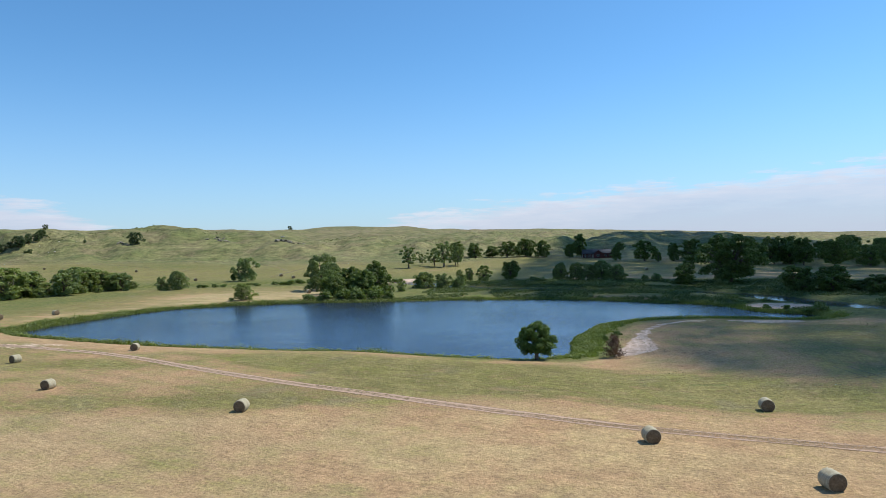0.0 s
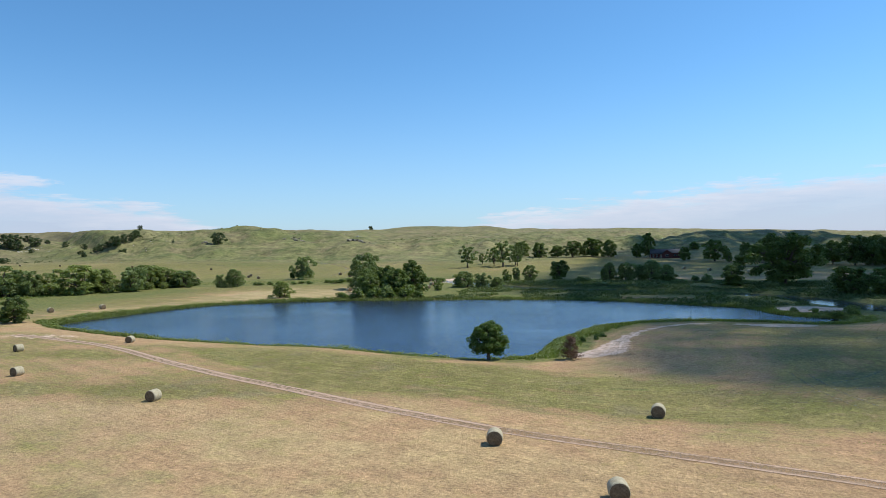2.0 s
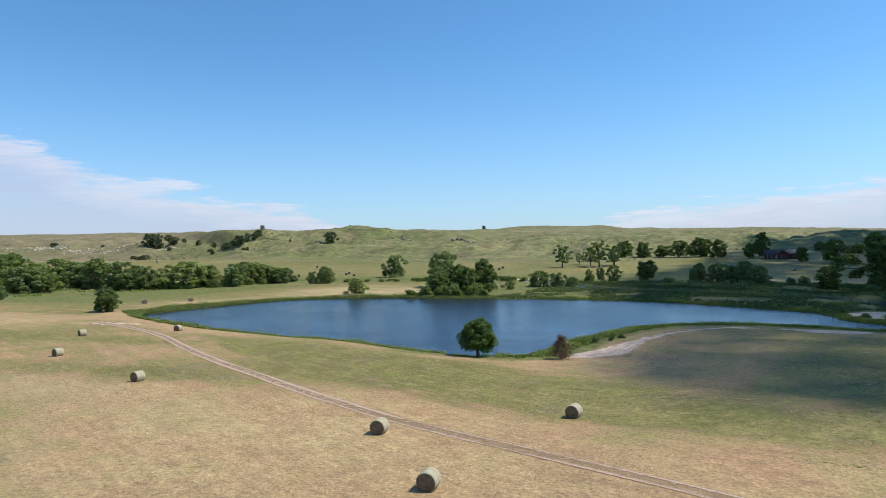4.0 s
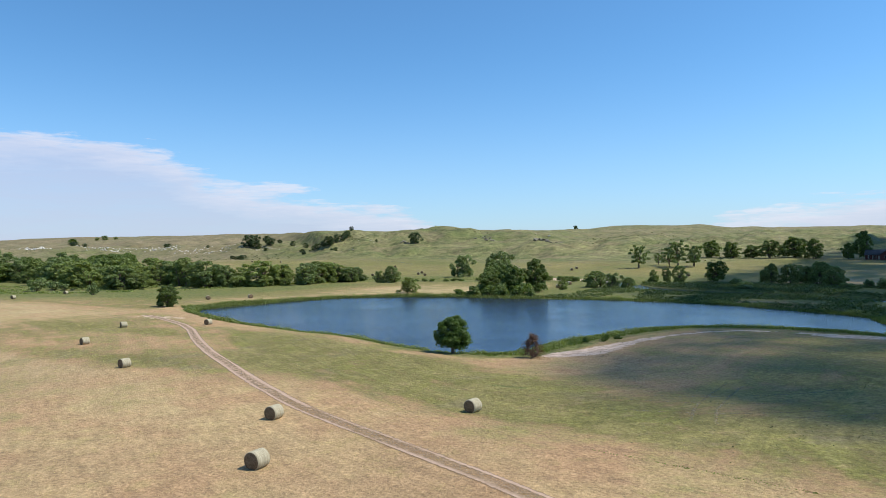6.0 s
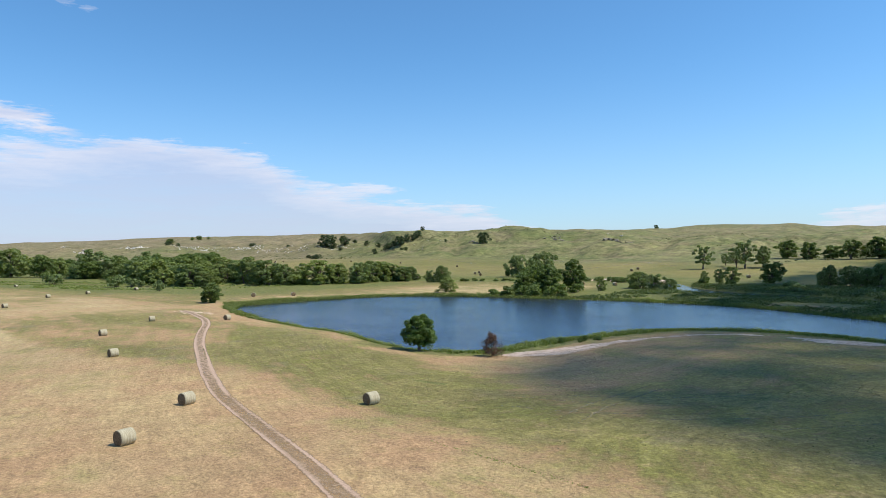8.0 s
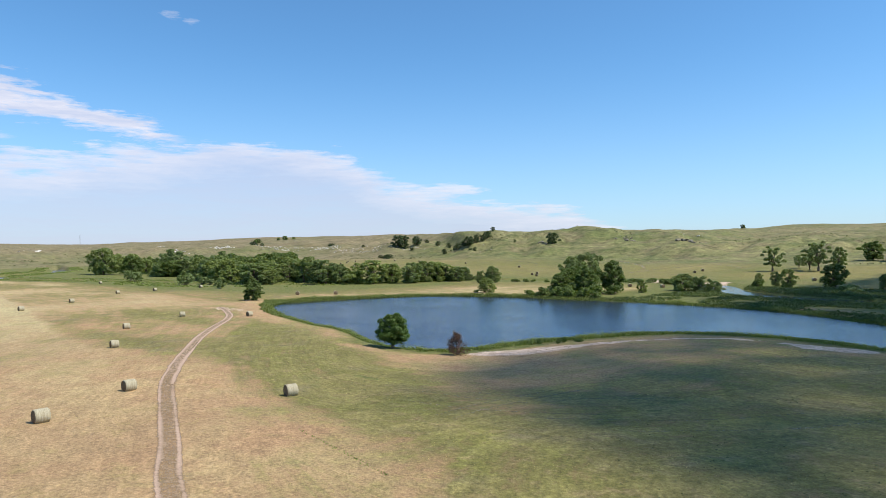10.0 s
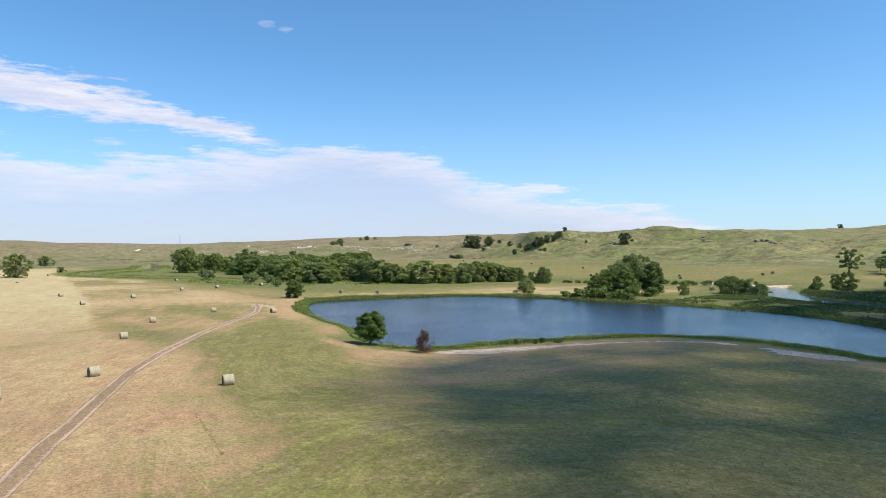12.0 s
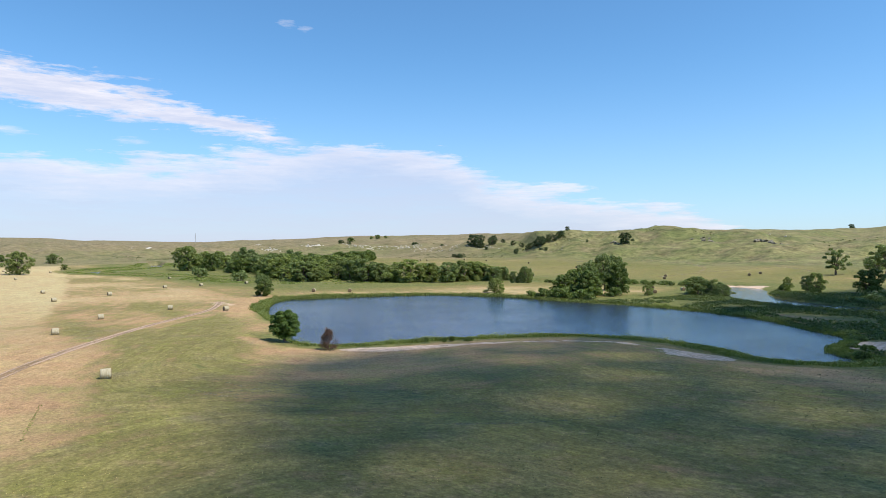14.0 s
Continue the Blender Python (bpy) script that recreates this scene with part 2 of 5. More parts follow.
def leaf_material(name, dark, light, tip=None, shine=0.35):
    m, nt, bsdf = material(name, 0.55)
    geo = nt.nodes.new("ShaderNodeNewGeometry")
    info = nt.nodes.new("ShaderNodeObjectInfo")
    col = mixed(nt, geo.outputs["Random Per Island"], dark, light)
    col = mixed(nt, maths(nt, "MULTIPLY", info.outputs["Random"], 0.55), col, tip or tuple(v * 0.72 for v in dark))
    patch = noise_of(nt, geo.outputs["Position"], 0.6, 3)
    col = mixed(nt, ramp(nt, patch, [(0.4, 0.0), (0.65, 0.5)]), col, light)
    nt.links.new(col, bsdf.inputs["Base Color"])
    bsdf.inputs["Specular IOR Level"].default_value = shine
    through_leaf = nt.nodes.new("ShaderNodeBsdfTranslucent")
    nt.links.new(mixed(nt, 1.0, col, (1.3, 1.4, 0.6), "MULTIPLY"), through_leaf.inputs[0])
    mix = nt.nodes.new("ShaderNodeMixShader")
    mix.inputs[0].default_value = 0.40
    nt.links.new(bsdf.outputs[0], mix.inputs[1])
    nt.links.new(through_leaf.outputs[0], mix.inputs[2])
    nt.links.new(mix.outputs[0], nt.nodes["Material Output"].inputs[0])
    return m


def plain_material(name, a, b, scale, rough=0.85, relief=0.02, stretch=None):
    m, nt, bsdf = material(name, rough)
    tc = nt.nodes.new("ShaderNodeTexCoord").outputs["Object"]
    n = noise_of(nt, tc, scale, 5, 0.65, stretch=stretch)
    big = noise_of(nt, tc, scale * 0.15, 3)
    col = mixed(nt, ramp(nt, n, [(0.3, 0.0), (0.7, 1.0)]), a, b)
    col = mixed(nt, ramp(nt, big, [(0.45, 0.0), (0.7, 0.5)]), col, tuple(v * 0.7 for v in a))
    nt.links.new(col, bsdf.inputs["Base Color"])
    bump(nt, bsdf, n, 0.6, relief)
    return m


MEADOW = ground_material()
POND = water_material("pond_water", (0.015, 0.028, 0.074), 0.125)
RIVER = water_material("river_water", (0.045, 0.06, 0.075), 0.03)
BARK = plain_material("bark", (0.10, 0.075, 0.05), (0.21, 0.17, 0.125), 3.0, stretch=(1, 1, 0.2))
LEAF = leaf_material("broad_leaves", (0.068, 0.105, 0.025), (0.185, 0.242, 0.064))
LEAF_BELT = leaf_material("belt_leaves", (0.128, 0.168, 0.044), (0.285, 0.330, 0.105), tip=(0.090, 0.125, 0.044))
LEAF_LONE = leaf_material("fresh_leaves", (0.050, 0.098, 0.020), (0.150, 0.225, 0.050))
LEAF_WILLOW = leaf_material("willow_leaves", (0.118, 0.160, 0.056), (0.240, 0.295, 0.112))
LEAF_CEDAR = leaf_material("cedar_needles", (0.040, 0.064, 0.028), (0.110, 0.148, 0.062))
LEAF_DEAD = leaf_material("dead_needles", (0.085, 0.046, 0.034), (0.165, 0.088, 0.062), tip=(0.13, 0.085, 0.065))
LEAF_MARSH = leaf_material("marsh_leaves", (0.040, 0.066, 0.019), (0.125, 0.158, 0.050))
LEAF_REED = leaf_material("reed_leaves", (0.105, 0.140, 0.034), (0.255, 0.290, 0.085))
LEAF_STRAW = leaf_material("dry_straw", (0.36, 0.26, 0.13), (0.62, 0.50, 0.28), tip=(0.40, 0.30, 0.16), shine=0.1)
LEAF_WEED = leaf_material("weed_leaves", (0.105, 0.110, 0.060), (0.19, 0.185, 0.105))
LEAF_SCRUB = leaf_material("scrub_leaves", (0.075, 0.088, 0.035), (0.165, 0.175, 0.075))
ROCK = plain_material("pale_rock", (0.46, 0.42, 0.35), (0.70, 0.65, 0.57), 0.35, relief=0.4)
DARK_ROCK = plain_material("dark_rock", (0.14, 0.125, 0.09), (0.24, 0.215, 0.165), 0.4, relief=0.4)
BALE_NET = plain_material("net_wrapped_hay", (0.27, 0.225, 0.135), (0.50, 0.455, 0.33), 6.0, relief=0.03, stretch=(0.4, 3, 0.4))
BALE_END = plain_material("cut_hay", (0.11, 0.080, 0.047), (0.26, 0.19, 0.115), 7.0, relief=0.05)
DIRT = plain_material("packed_dirt", (0.34, 0.225, 0.155), (0.47, 0.345, 0.255), 2.2, relief=0.03)


# ---- shape of the land ----
def curve_points(points, step):
    """A smooth line through the points, about one vertex every step metres."""
    pts = [Vector((*p, 0)) for p in points]
    out = []
    for i in range(len(pts) - 1):
        a, b = pts[max(i - 1, 0)], pts[i]
        c, d = pts[i + 1], pts[min(i + 2, len(pts) - 1)]
        n = max(1, round((c - b).length / step))
        for k in range(n):
            t = k / n
            q = 0.5 * (2 * b + (c - a) * t + (2 * a - 5 * b + 4 * c - d) * t * t + (3 * b - a - 3 * c + d) * t ** 3)
            out.append((q.x, q.y))
    out.append((pts[-1].x, pts[-1].y))
    return np.array(out)


SOUTH_SHORE = [(-150, 128), (-138, 119), (-120, 112), (-104, 107), (-90, 103.5), (-78, 101.5), (-68, 100), (-61, 100), (-51, 97.5),
               (-44, 95), (-37, 93), (-30, 92.5), (-24, 95), (-21.5, 100), (-21, 108), (-20.5, 115), (-18.5, 124), (-14, 137),
               (-8, 144.5), (0, 148.5), (10, 150), (20, 148), (28, 146), (34, 149), (37, 154)]
NORTH_SHORE = [(37, 154), (33, 158), (27, 162), (24, 168), (22, 175), (18, 183), (8, 188.5), (0, 194), (-12, 201), (-27, 206), (-40, 208),
               (-60, 208), (-75, 205), (-90, 202), (-104, 202), (-124, 196), (-135, 191), (-143, 184), (-148, 171), (-150, 155), (-151, 140), (-150, 128)]
RIVER_LINE = [(-770, 156), (-700, 150), (-612, 131), (-560, 92), (-514, 78), (-465, 102), (-400, 138), (-340, 158), (-298, 172), (-268, 232),
              (-245, 280), (-205, 302), (-150, 314), (-112, 322), (-92, 308), (-76, 284), (-56, 262), (-30, 249), (2, 241), (32, 217),
              (45, 190), (53, 172), (68, 161), (98, 152), (170, 144), (300, 150)]
TRACK_LINE = [(130, 20), (80, 27), (45, 34), (22, 39.6), (9, 43.3), (-5, 47.4), (-18, 51.3), (-30, 56), (-45, 62.5), (-60, 69.5),
              (-75, 77.5), (-90, 86), (-105, 92.5), (-120, 97), (-130, 99.5)]
shore = np.concatenate([curve_points(SOUTH_SHORE, 3.0)[:-1], curve_points(NORTH_SHORE, 3.0)[:-1]])
river = curve_points(RIVER_LINE, 8.0)
track = curve_points(TRACK_LINE, 0.8)


def line_distance(x, y, line, closed=False):
    best = np.full(np.shape(x), 1e9)
    ends = np.roll(line, -1, axis=0) if closed else line[1:]
    for (ax, ay), (bx, by) in zip(line if closed else line[:-1], ends):
        dx, dy = bx - ax, by - ay
        t = np.clip(((x - ax) * dx + (y - ay) * dy) / (dx * dx + dy * dy + 1e-9), 0, 1)
        best = np.minimum(best, (x - ax - t * dx) ** 2 + (y - ay - t * dy) ** 2)
    return np.sqrt(best)


def inside(x, y, line):
    odd = np.zeros(np.shape(x), bool)
    for (ax, ay), (bx, by) in zip(line, np.roll(line, -1, axis=0)):
        cross = (ay > y) != (by > y)
        odd ^= cross & (x < (bx - ax) * (y - ay) / (by - ay + 1e-12) + ax)
    return odd


def sstep(a, b, v):
    t = np.clip((v - a) / (b - a), 0, 1)
    return t * t * (3 - 2 * t)


def shore_distance(x, y):
    """Metres outside the pond's edge; negative on the water."""
    near = (x > -200) & (x < 90) & (y > 50) & (y < 260)
    d = np.full(np.shape(x), 200.0)
    if near.any():
        dn = line_distance(x[near], y[near], shore, True)
        d[near] = np.where(inside(x[near], y[near], shore), -dn, dn)
    return d


def river_distance(x, y):
    near = (y > 30) & (y < 380) & (x > -1200) & (x < 340)
    d = np.full(np.shape(x), 300.0)
    if near.any():
        d[near] = line_distance(x[near], y[near], river)
    return d


def river_level(x):
    return np.interp(x, [-1100, -700, -600, -514, -400, -320], [8.0, 5.4, 4.4, 2.9, 1.2, 0.0])


def river_half(x):
    return 6.5 + 2.5 * sstep(-120, -60, x) - 2.0 * sstep(-30, 20, x)


def waves(x, y, scale, seed, octaves=4):
    """Smooth value noise, about -1 to 1."""
    out, amp = np.zeros(np.shape(x)), 1.0
    table = np.random.RandomState(seed).rand(257, 257) * 2 - 1
    table[256], table[:, 256] = table[0], table[:, 0]
    for o in range(octaves):
        u, v = x / scale * 2 ** o + 37.3 * o, y / scale * 2 ** o + 91.7 * o
        iu, iv = np.floor(u).astype(int), np.floor(v).astype(int)
        fu, fv = u - iu, v - iv
        fu, fv = fu * fu * (3 - 2 * fu), fv * fv * (3 - 2 * fv)
        iu, iv = iu % 256, iv % 256
        a = table[iu, iv] * (1 - fu) + table[iu + 1, iv] * fu
        b = table[iu, iv + 1] * (1 - fu) + table[iu + 1, iv + 1] * fu
        out += amp * (a * (1 - fv) + b * fv)
        amp *= 0.5
    return out / 1.6


# ridge line round the valley: bearing, distance and height of the crest; then bearing, distance and height of the foot
RIDGE = np.array([(-180, 1500, 22), (-60, 1400, 20), (-25, 1200, 21), (-14, 1200, 27), (-5, 1200, 36), (4, 1200, 45), (9, 1250, 47),
                  (12, 1250, 48), (14.5, 1300, 58), (20.5, 1300, 60), (22.7, 1250, 53), (26, 1050, 47.5), (30.5, 900, 45.5), (34, 860, 44),
                  (39, 860, 45.5), (45, 860, 46.5), (47.5, 850, 46.5), (50, 1250, 57), (54, 1500, 64), (59, 1700, 68), (64, 1800, 71),
                  (70, 2250, 76), (80, 2500, 68), (86, 2500, 75), (93, 2600, 75), (125, 2500, 55), (180, 1500, 22)], float)
FOOT = np.array([(-180, 700, 4), (-30, 540, 8), (4, 535, 8.5), (16, 470, 5.5), (23, 515, 7), (32, 520, 6.5), (36, 570, 9.5), (44, 630, 11),
                 (50, 700, 12), (56, 760, 12), (62, 900, 13), (75, 800, 10), (91, 620, 8), (120, 640, 8), (180, 700, 4)], float)


def land(x, y):
    x, y = np.asarray(x, float), np.asarray(y, float)
    dx, dy = x - 20, y - 20
    r = np.hypot(dx, dy)
    az = np.degrees(np.arctan2(-dx, dy))
    az = az + 1.5 * waves(x, y, 260, 3, 2) * sstep(300, 600, r)
    crest, top = np.interp(az, RIDGE[:, 0], RIDGE[:, 1]), np.interp(az, RIDGE[:, 0], RIDGE[:, 2])
    foot, low = np.interp(az, FOOT[:, 0], FOOT[:, 1]), np.interp(az, FOOT[:, 0], FOOT[:, 2])
    ds, dr = shore_distance(x, y), river_distance(x, y)
    north = sstep(130, 190, y)
    flat = 1.7 - 0.95 * sstep(-34, -13, x) * sstep(58, 93, y)
    flat = flat * (1 - north) + 0.9 * north
    flat = flat + 0.14 * waves(x, y, 38, 5, 3) - 0.5 * np.exp(-((x + 4) / 14) ** 2 - ((y - 61) / 8) ** 2)
    u = np.clip((r - 300) / np.maximum(foot - 300, 1), 0, 1)
    h = flat + np.maximum(low - flat, 0) * u ** 2
    s = np.clip((r - foot) / np.maximum(crest - foot, 1), 0, 1)
    near_rise = 0.42 * (1 - (1 - s) ** 1.4) + 0.58 * sstep(0.10, 0.74, s)
    far_rise = 0.34 * sstep(0, 0.25, s) + 0.66 * s ** 2.2
    distant = sstep(900, 1150, crest)
    rise = near_rise * (1 - distant) + far_rise * distant
    h = h + (top - low) * rise
    h = h - 0.006 * np.maximum(r - crest - 60, 0)
    h = h + sstep(82, 91, az) * sstep(3000, 3700, r) * (44 + 5 * waves(x, y, 500, 41, 2))
    rough = sstep(0.0, 0.2, s)
    ang = np.radians(az)
    ravine = np.abs(waves(ang * 760, r * 0.30, 48, 8, 4))
    knoll = waves(x, y, 95, 18, 4)
    fade = 1 - 0.75 * sstep(0.7, 1.0, s)
    h = h + rough * fade * (10.5 * (ravine - 0.30) + 4.2 * knoll + 3.0 * waves(x, y, 24, 12, 4))
    h = h + sstep(0.8, 1.0, s) * 0.8 * waves(ang * 900, r * 0.2, 80, 28, 3)
    bank = 1 - np.exp(-np.maximum(ds, 0) / 3.2)
    h = np.where(ds > 0, 0.06 + (h - 0.06) * bank, np.maximum(-1.4, 0.06 + ds * 0.35))
    half = river_half(x)
    cut = sstep(half + 3.0, half - 2.0, dr)
    return h * (1 - cut) + (river_level(x) - 0.9) * cut


def land_at(x, y):
    return float(land(np.array([float(x)]), np.array([float(y)]))[0])


def axis(lo, fine_lo, fine_hi, hi, step, near_lo, near_hi):
    """Grid lines: every step metres in the middle, up to 6 m apart out to near_lo and near_hi, then ever wider."""
    left, right = [fine_lo], [fine_hi]
    for line, way, near, end in ((left, -1, near_lo, lo), (right, 1, near_hi, hi)):
        d = step
        while line[-1] * way < end * way:
            d = min(d * 1.05, 6.0) if line[-1] * way < near * way else d * 1.12
            line.append(line[-1] + way * d)
    return np.array(left[:0:-1] + list(np.arange(fine_lo, fine_hi, step)) + right)


def mesh_of(name, verts, faces, mat=None, smooth=False):
    me = bpy.data.meshes.new(name)
    verts, faces = np.asarray(verts, np.float32), np.asarray(faces, np.int32)
    k = faces.shape[1]
    me.vertices.add(len(verts)), me.loops.add(faces.size), me.polygons.add(len(faces))
    me.vertices.foreach_set("co", verts.ravel())
    me.loops.foreach_set("vertex_index", faces.ravel())
    me.polygons.foreach_set("loop_start", np.arange(0, faces.size, k, dtype=np.int32))
    me.polygons.foreach_set("loop_total", np.full(len(faces), k, np.int32))
    if smooth:
        me.polygons.foreach_set("use_smooth", np.ones(len(faces), bool))
    me.update(calc_edges=True)
    if mat:
        me.materials.append(mat)
    return me


def grid_faces(nu, nv):
    i = np.arange(nu * nv).reshape(nu, nv)
    return np.stack([i[:-1, :-1], i[1:, :-1], i[1:, 1:], i[:-1, 1:]], -1).reshape(-1, 4)


def build_ground():
    xs, ys = axis(-4200, -172, 100, 3000, 1.5, -1050, 350), axis(-2500, 28, 236, 4200, 1.5, -20, 1050)
    gx, gy = np.meshgrid(xs, ys, indexing="ij")
    x, y = gx.ravel(), gy.ravel()
    z = land(x, y)
    me = mesh_of("ground", np.stack([x, y, z], 1), grid_faces(len(xs), len(ys)), MEADOW, True)
    ds, dr = shore_distance(x, y), river_distance(x, y) - river_half(x)
    r = np.hypot(x - 20, y - 20)
    az = np.degrees(np.arctan2(20 - x, y - 20))
    foot = np.interp(az, FOOT[:, 0], FOOT[:, 1])
    hill = sstep(foot * 0.92, foot * 1.06, r + 12 * waves(x, y, 60, 21, 3))
    green = 0.42 + 0.30 * waves(x, y, 45, 15, 3) + 0.18 * sstep(52, 60, y + 4 * waves(x, y, 20, 62, 3)) * (1 - sstep(-40, -20, x)) - 0.18 * sstep(-115, -150, x) * (y < 112)
    # greener meadow between the track and the shore, and on the low spit
    beyond = y - np.interp(-x, [-130, -20, 5, 45, 90, 134, 175], [18, 39, 47, 62.5, 86, 101.5, 108])
    green -= 0.30 * (1 - sstep(2, 16, beyond - 0.6 * np.clip(x, 0, 20) + 6 * waves(x, y, 22, 44, 3))) * sstep(-45, -20, x)
    green += 0.42 * sstep(3, 9, beyond) * (1 - sstep(22, 34, beyond)) * (1 - sstep(-50, -10, -x - 110))
    green += 0.12 * sstep(-12, 12, x) * sstep(50, 75, y) * (1 - sstep(150, 170, y)) + 0.32 * sstep(5, 28, x) * sstep(60, 76, y) * (1 - sstep(128, 138, y))
    green += 0.7 * sstep(-30, -22, x) * (1 - sstep(5.5, 8.0, ds)) * sstep(94, 98, y) * (1 - sstep(160, 170, y))
    green += 0.85 * (1 - sstep(1.0, 3.4, ds)) - 0.42 * sstep(3, 5, ds) * (1 - sstep(8, 13, ds)) * (1 - sstep(115, 130, y)) * (1 - sstep(-30, -20, x))
    green += 0.9 * (1 - sstep(6.0, 8.5, ds)) * sstep(-46, -34, x) * (1 - sstep(-14, -8, x)) * (y < 112)
    # wet ground between pond and river and along the river
    marsh = sstep(-105, -80, x) * sstep(206, 214, y) * (1 - sstep(285, 315, y + 0.25 * x)) * (ds > 0)
    green += 1.0 * marsh + 0.9 * (1 - sstep(10, 26, dr))
    green += 0.9 * sstep(-165, -230, x) * sstep(120, 150, y - 0.1 * (x + 200)) * (1 - sstep(240, 270, y))
    straw_strip = sstep(-175, -150, x) * (1 - sstep(-75, -45, x)) * sstep(4, 9, ds) * sstep(125, 150, y) * (1 - sstep(262, 275, y))
    green -= 0.20 * straw_strip
    green += 0.26 * sstep(260, 380, r) * (1 - hill)
    spit = np.array([(-13.5, 96), (-10.5, 102), (-9.5, 108), (-8.5, 116), (-7, 124), (-3, 132), (2.5, 138.5), (10, 140), (18, 137.5), (24, 138)])
    wide = np.interp(y, [94, 99, 106, 114, 124, 134, 142], [1.5, 3.0, 2.6, 1.3, 0.7, 0.6, 0.6]) + 2.0 * sstep(14, 19, x)
    bare = 1.05 * (1 - sstep(0.6, 1.25, line_distance(x, y, spit) / wide)) * (np.abs(x) < 60) * (y < 170)
    bare = np.maximum(bare, 0.95 * (1 - sstep(0.5, 1.0, ((x - 31) / 10) ** 2 + ((y - 171) / 7) ** 2)))
    # worn apron where the track ends, above the pond's western corner
    bare = np.maximum(bare, 0.46 * np.exp(-((x + 120) / 15) ** 2 - ((y - 98.5) / 4.0) ** 2))
    # bare clay bank beside the clump of trees, and the cut bank of the river
    bare = np.maximum(bare, 0.8 * sstep(1.2, 2.2, ds) * (1 - sstep(5.0, 7.5, ds)) * sstep(-116, -111, x) * (1 - sstep(-99, -96, x)) * (y > 180))
    bare = np.maximum(bare, 0.75 * (1 - sstep(2.0, 5.0, np.abs(dr - 1.5))) * sstep(-150, -130, x) * (1 - sstep(-100, -85, x)) * (y > 290))
    # the hay cut last lies pale: a straight edge in the north, fading towards the east
    cut_edge = np.interp(x, [-400, -235, -108, -70, -30, -12, 20, 60], [62, 58, 53.5, 51, 51, 46, 30, 10])
    pale = (1 - sstep(-1.5, 1.5, y - cut_edge + 2.2 * waves(x, y, 16, 61, 3))) * (y > -200)
    pale = pale * (0.18 + 0.74 * (1 - sstep(-125, -50, x + 16 * waves(x, y, 30, 64, 4)))) * (1 - 0.75 * sstep(-50, 10, x)) * np.clip(0.85 + 0.35 * waves(x * 0.25, y, 7, 69, 3), 0, 1)
    pale = np.maximum(pale, (0.22 + 0.45 * sstep(0.0, 0.5, waves(x, y * 1.6, 55, 66, 3))) * sstep(-100, -150, x) * (1 - sstep(95, 112, y)))
    pale = np.maximum(pale, 0.6 * straw_strip)
    lowland = sstep(270, 330, r) * (1 - hill) * (y > 270)
    pale = np.maximum(pale, lowland * np.clip(0.32 + 0.9 * waves(x, y, 48, 67, 3), 0, 1))
    green -= 0.50 * np.where(y < 120, pale, 0)
    for px, py, sx, sy, k in ((-126, 78, 16, 5, 0.30), (-92, 80, 12, 3.5, 0.40), (-59, 58.5, 9, 3.5, 0.42), (-63, 81, 14, 4, 0.22), (-40, 66, 14, 4, 0.25), (-18, 72, 24, 11, 0.26), (31, 61, 9, 4, 0.30), (8, 61, 7, 3, 0.20),
                              (-97, 60, 12, 3, -0.22), (-45, 52.5, 22, 1.6, -0.12), (0, 55, 12, 2.5, -0.25), (20, 50, 12, 5, -0.25)):
        green += k * np.exp(-((x - px) / sx) ** 2 - ((y - py) / sy) ** 2)
    green = np.where((y < 134) & (x > -150) & (x < 110) & (ds > 8.5), np.minimum(green, 0.78), green)
    green = np.maximum(green, 0.58 * sstep(30, 42, x) * sstep(56, 66, y) * (1 - sstep(120, 134, y)))
    near_hill = 0.52 + 0.45 * (1 - sstep(46, 54, az)) + 0.35 * waves(x, y, 150, 71, 3) - 0.25 * sstep(0.75, 1.0, (r - foot) / 330)
    green = np.where(hill > 0.5, near_hill, green)
    cov = np.stack([np.clip(green, 0, 1.45), np.clip(bare, 0, 1), np.clip(hill, 0, 1), np.clip(pale, 0, 1)], 1).astype(np.float32)
    # mowing rows: parallel to the track, then in arcs round the shore
    turn = sstep(2, 34, beyond) * sstep(-60, 0, x)
    across = beyond * (1 - turn) + (58 - np.clip(ds, 0, 190)) * turn + 1.6 * waves(x, y, 40, 77, 2)
    rows = me.attributes.new("rows", "FLOAT_VECTOR", "POINT")
    rows.data.foreach_set("vector", np.stack([across * 0.42, x * 0.05, y * 0.05], 1).astype(np.float32).ravel())
    layer = me.color_attributes.new("cover", "FLOAT_COLOR", "POINT")
    layer.data.foreach_set("color", cov.ravel())
    return tagged(new("ground", me), "mown hay meadow and green grass hills round a pond", "ground", kind="structure")


build_ground()

pond_bm = bmesh.new()
ring = [pond_bm.verts.new((x, y, 0.0)) for x, y in shore]
pond_bm.faces.new(ring)
bmesh.ops.triangulate(pond_bm, faces=pond_bm.faces[:])
pond_me = bpy.data.meshes.new("pond_water")
pond_bm.to_mesh(pond_me)
pond_me.materials.append(POND)
tagged(new("pond_water", pond_me), "rippled blue pond water reflecting the sky", "pond", kind="structure")


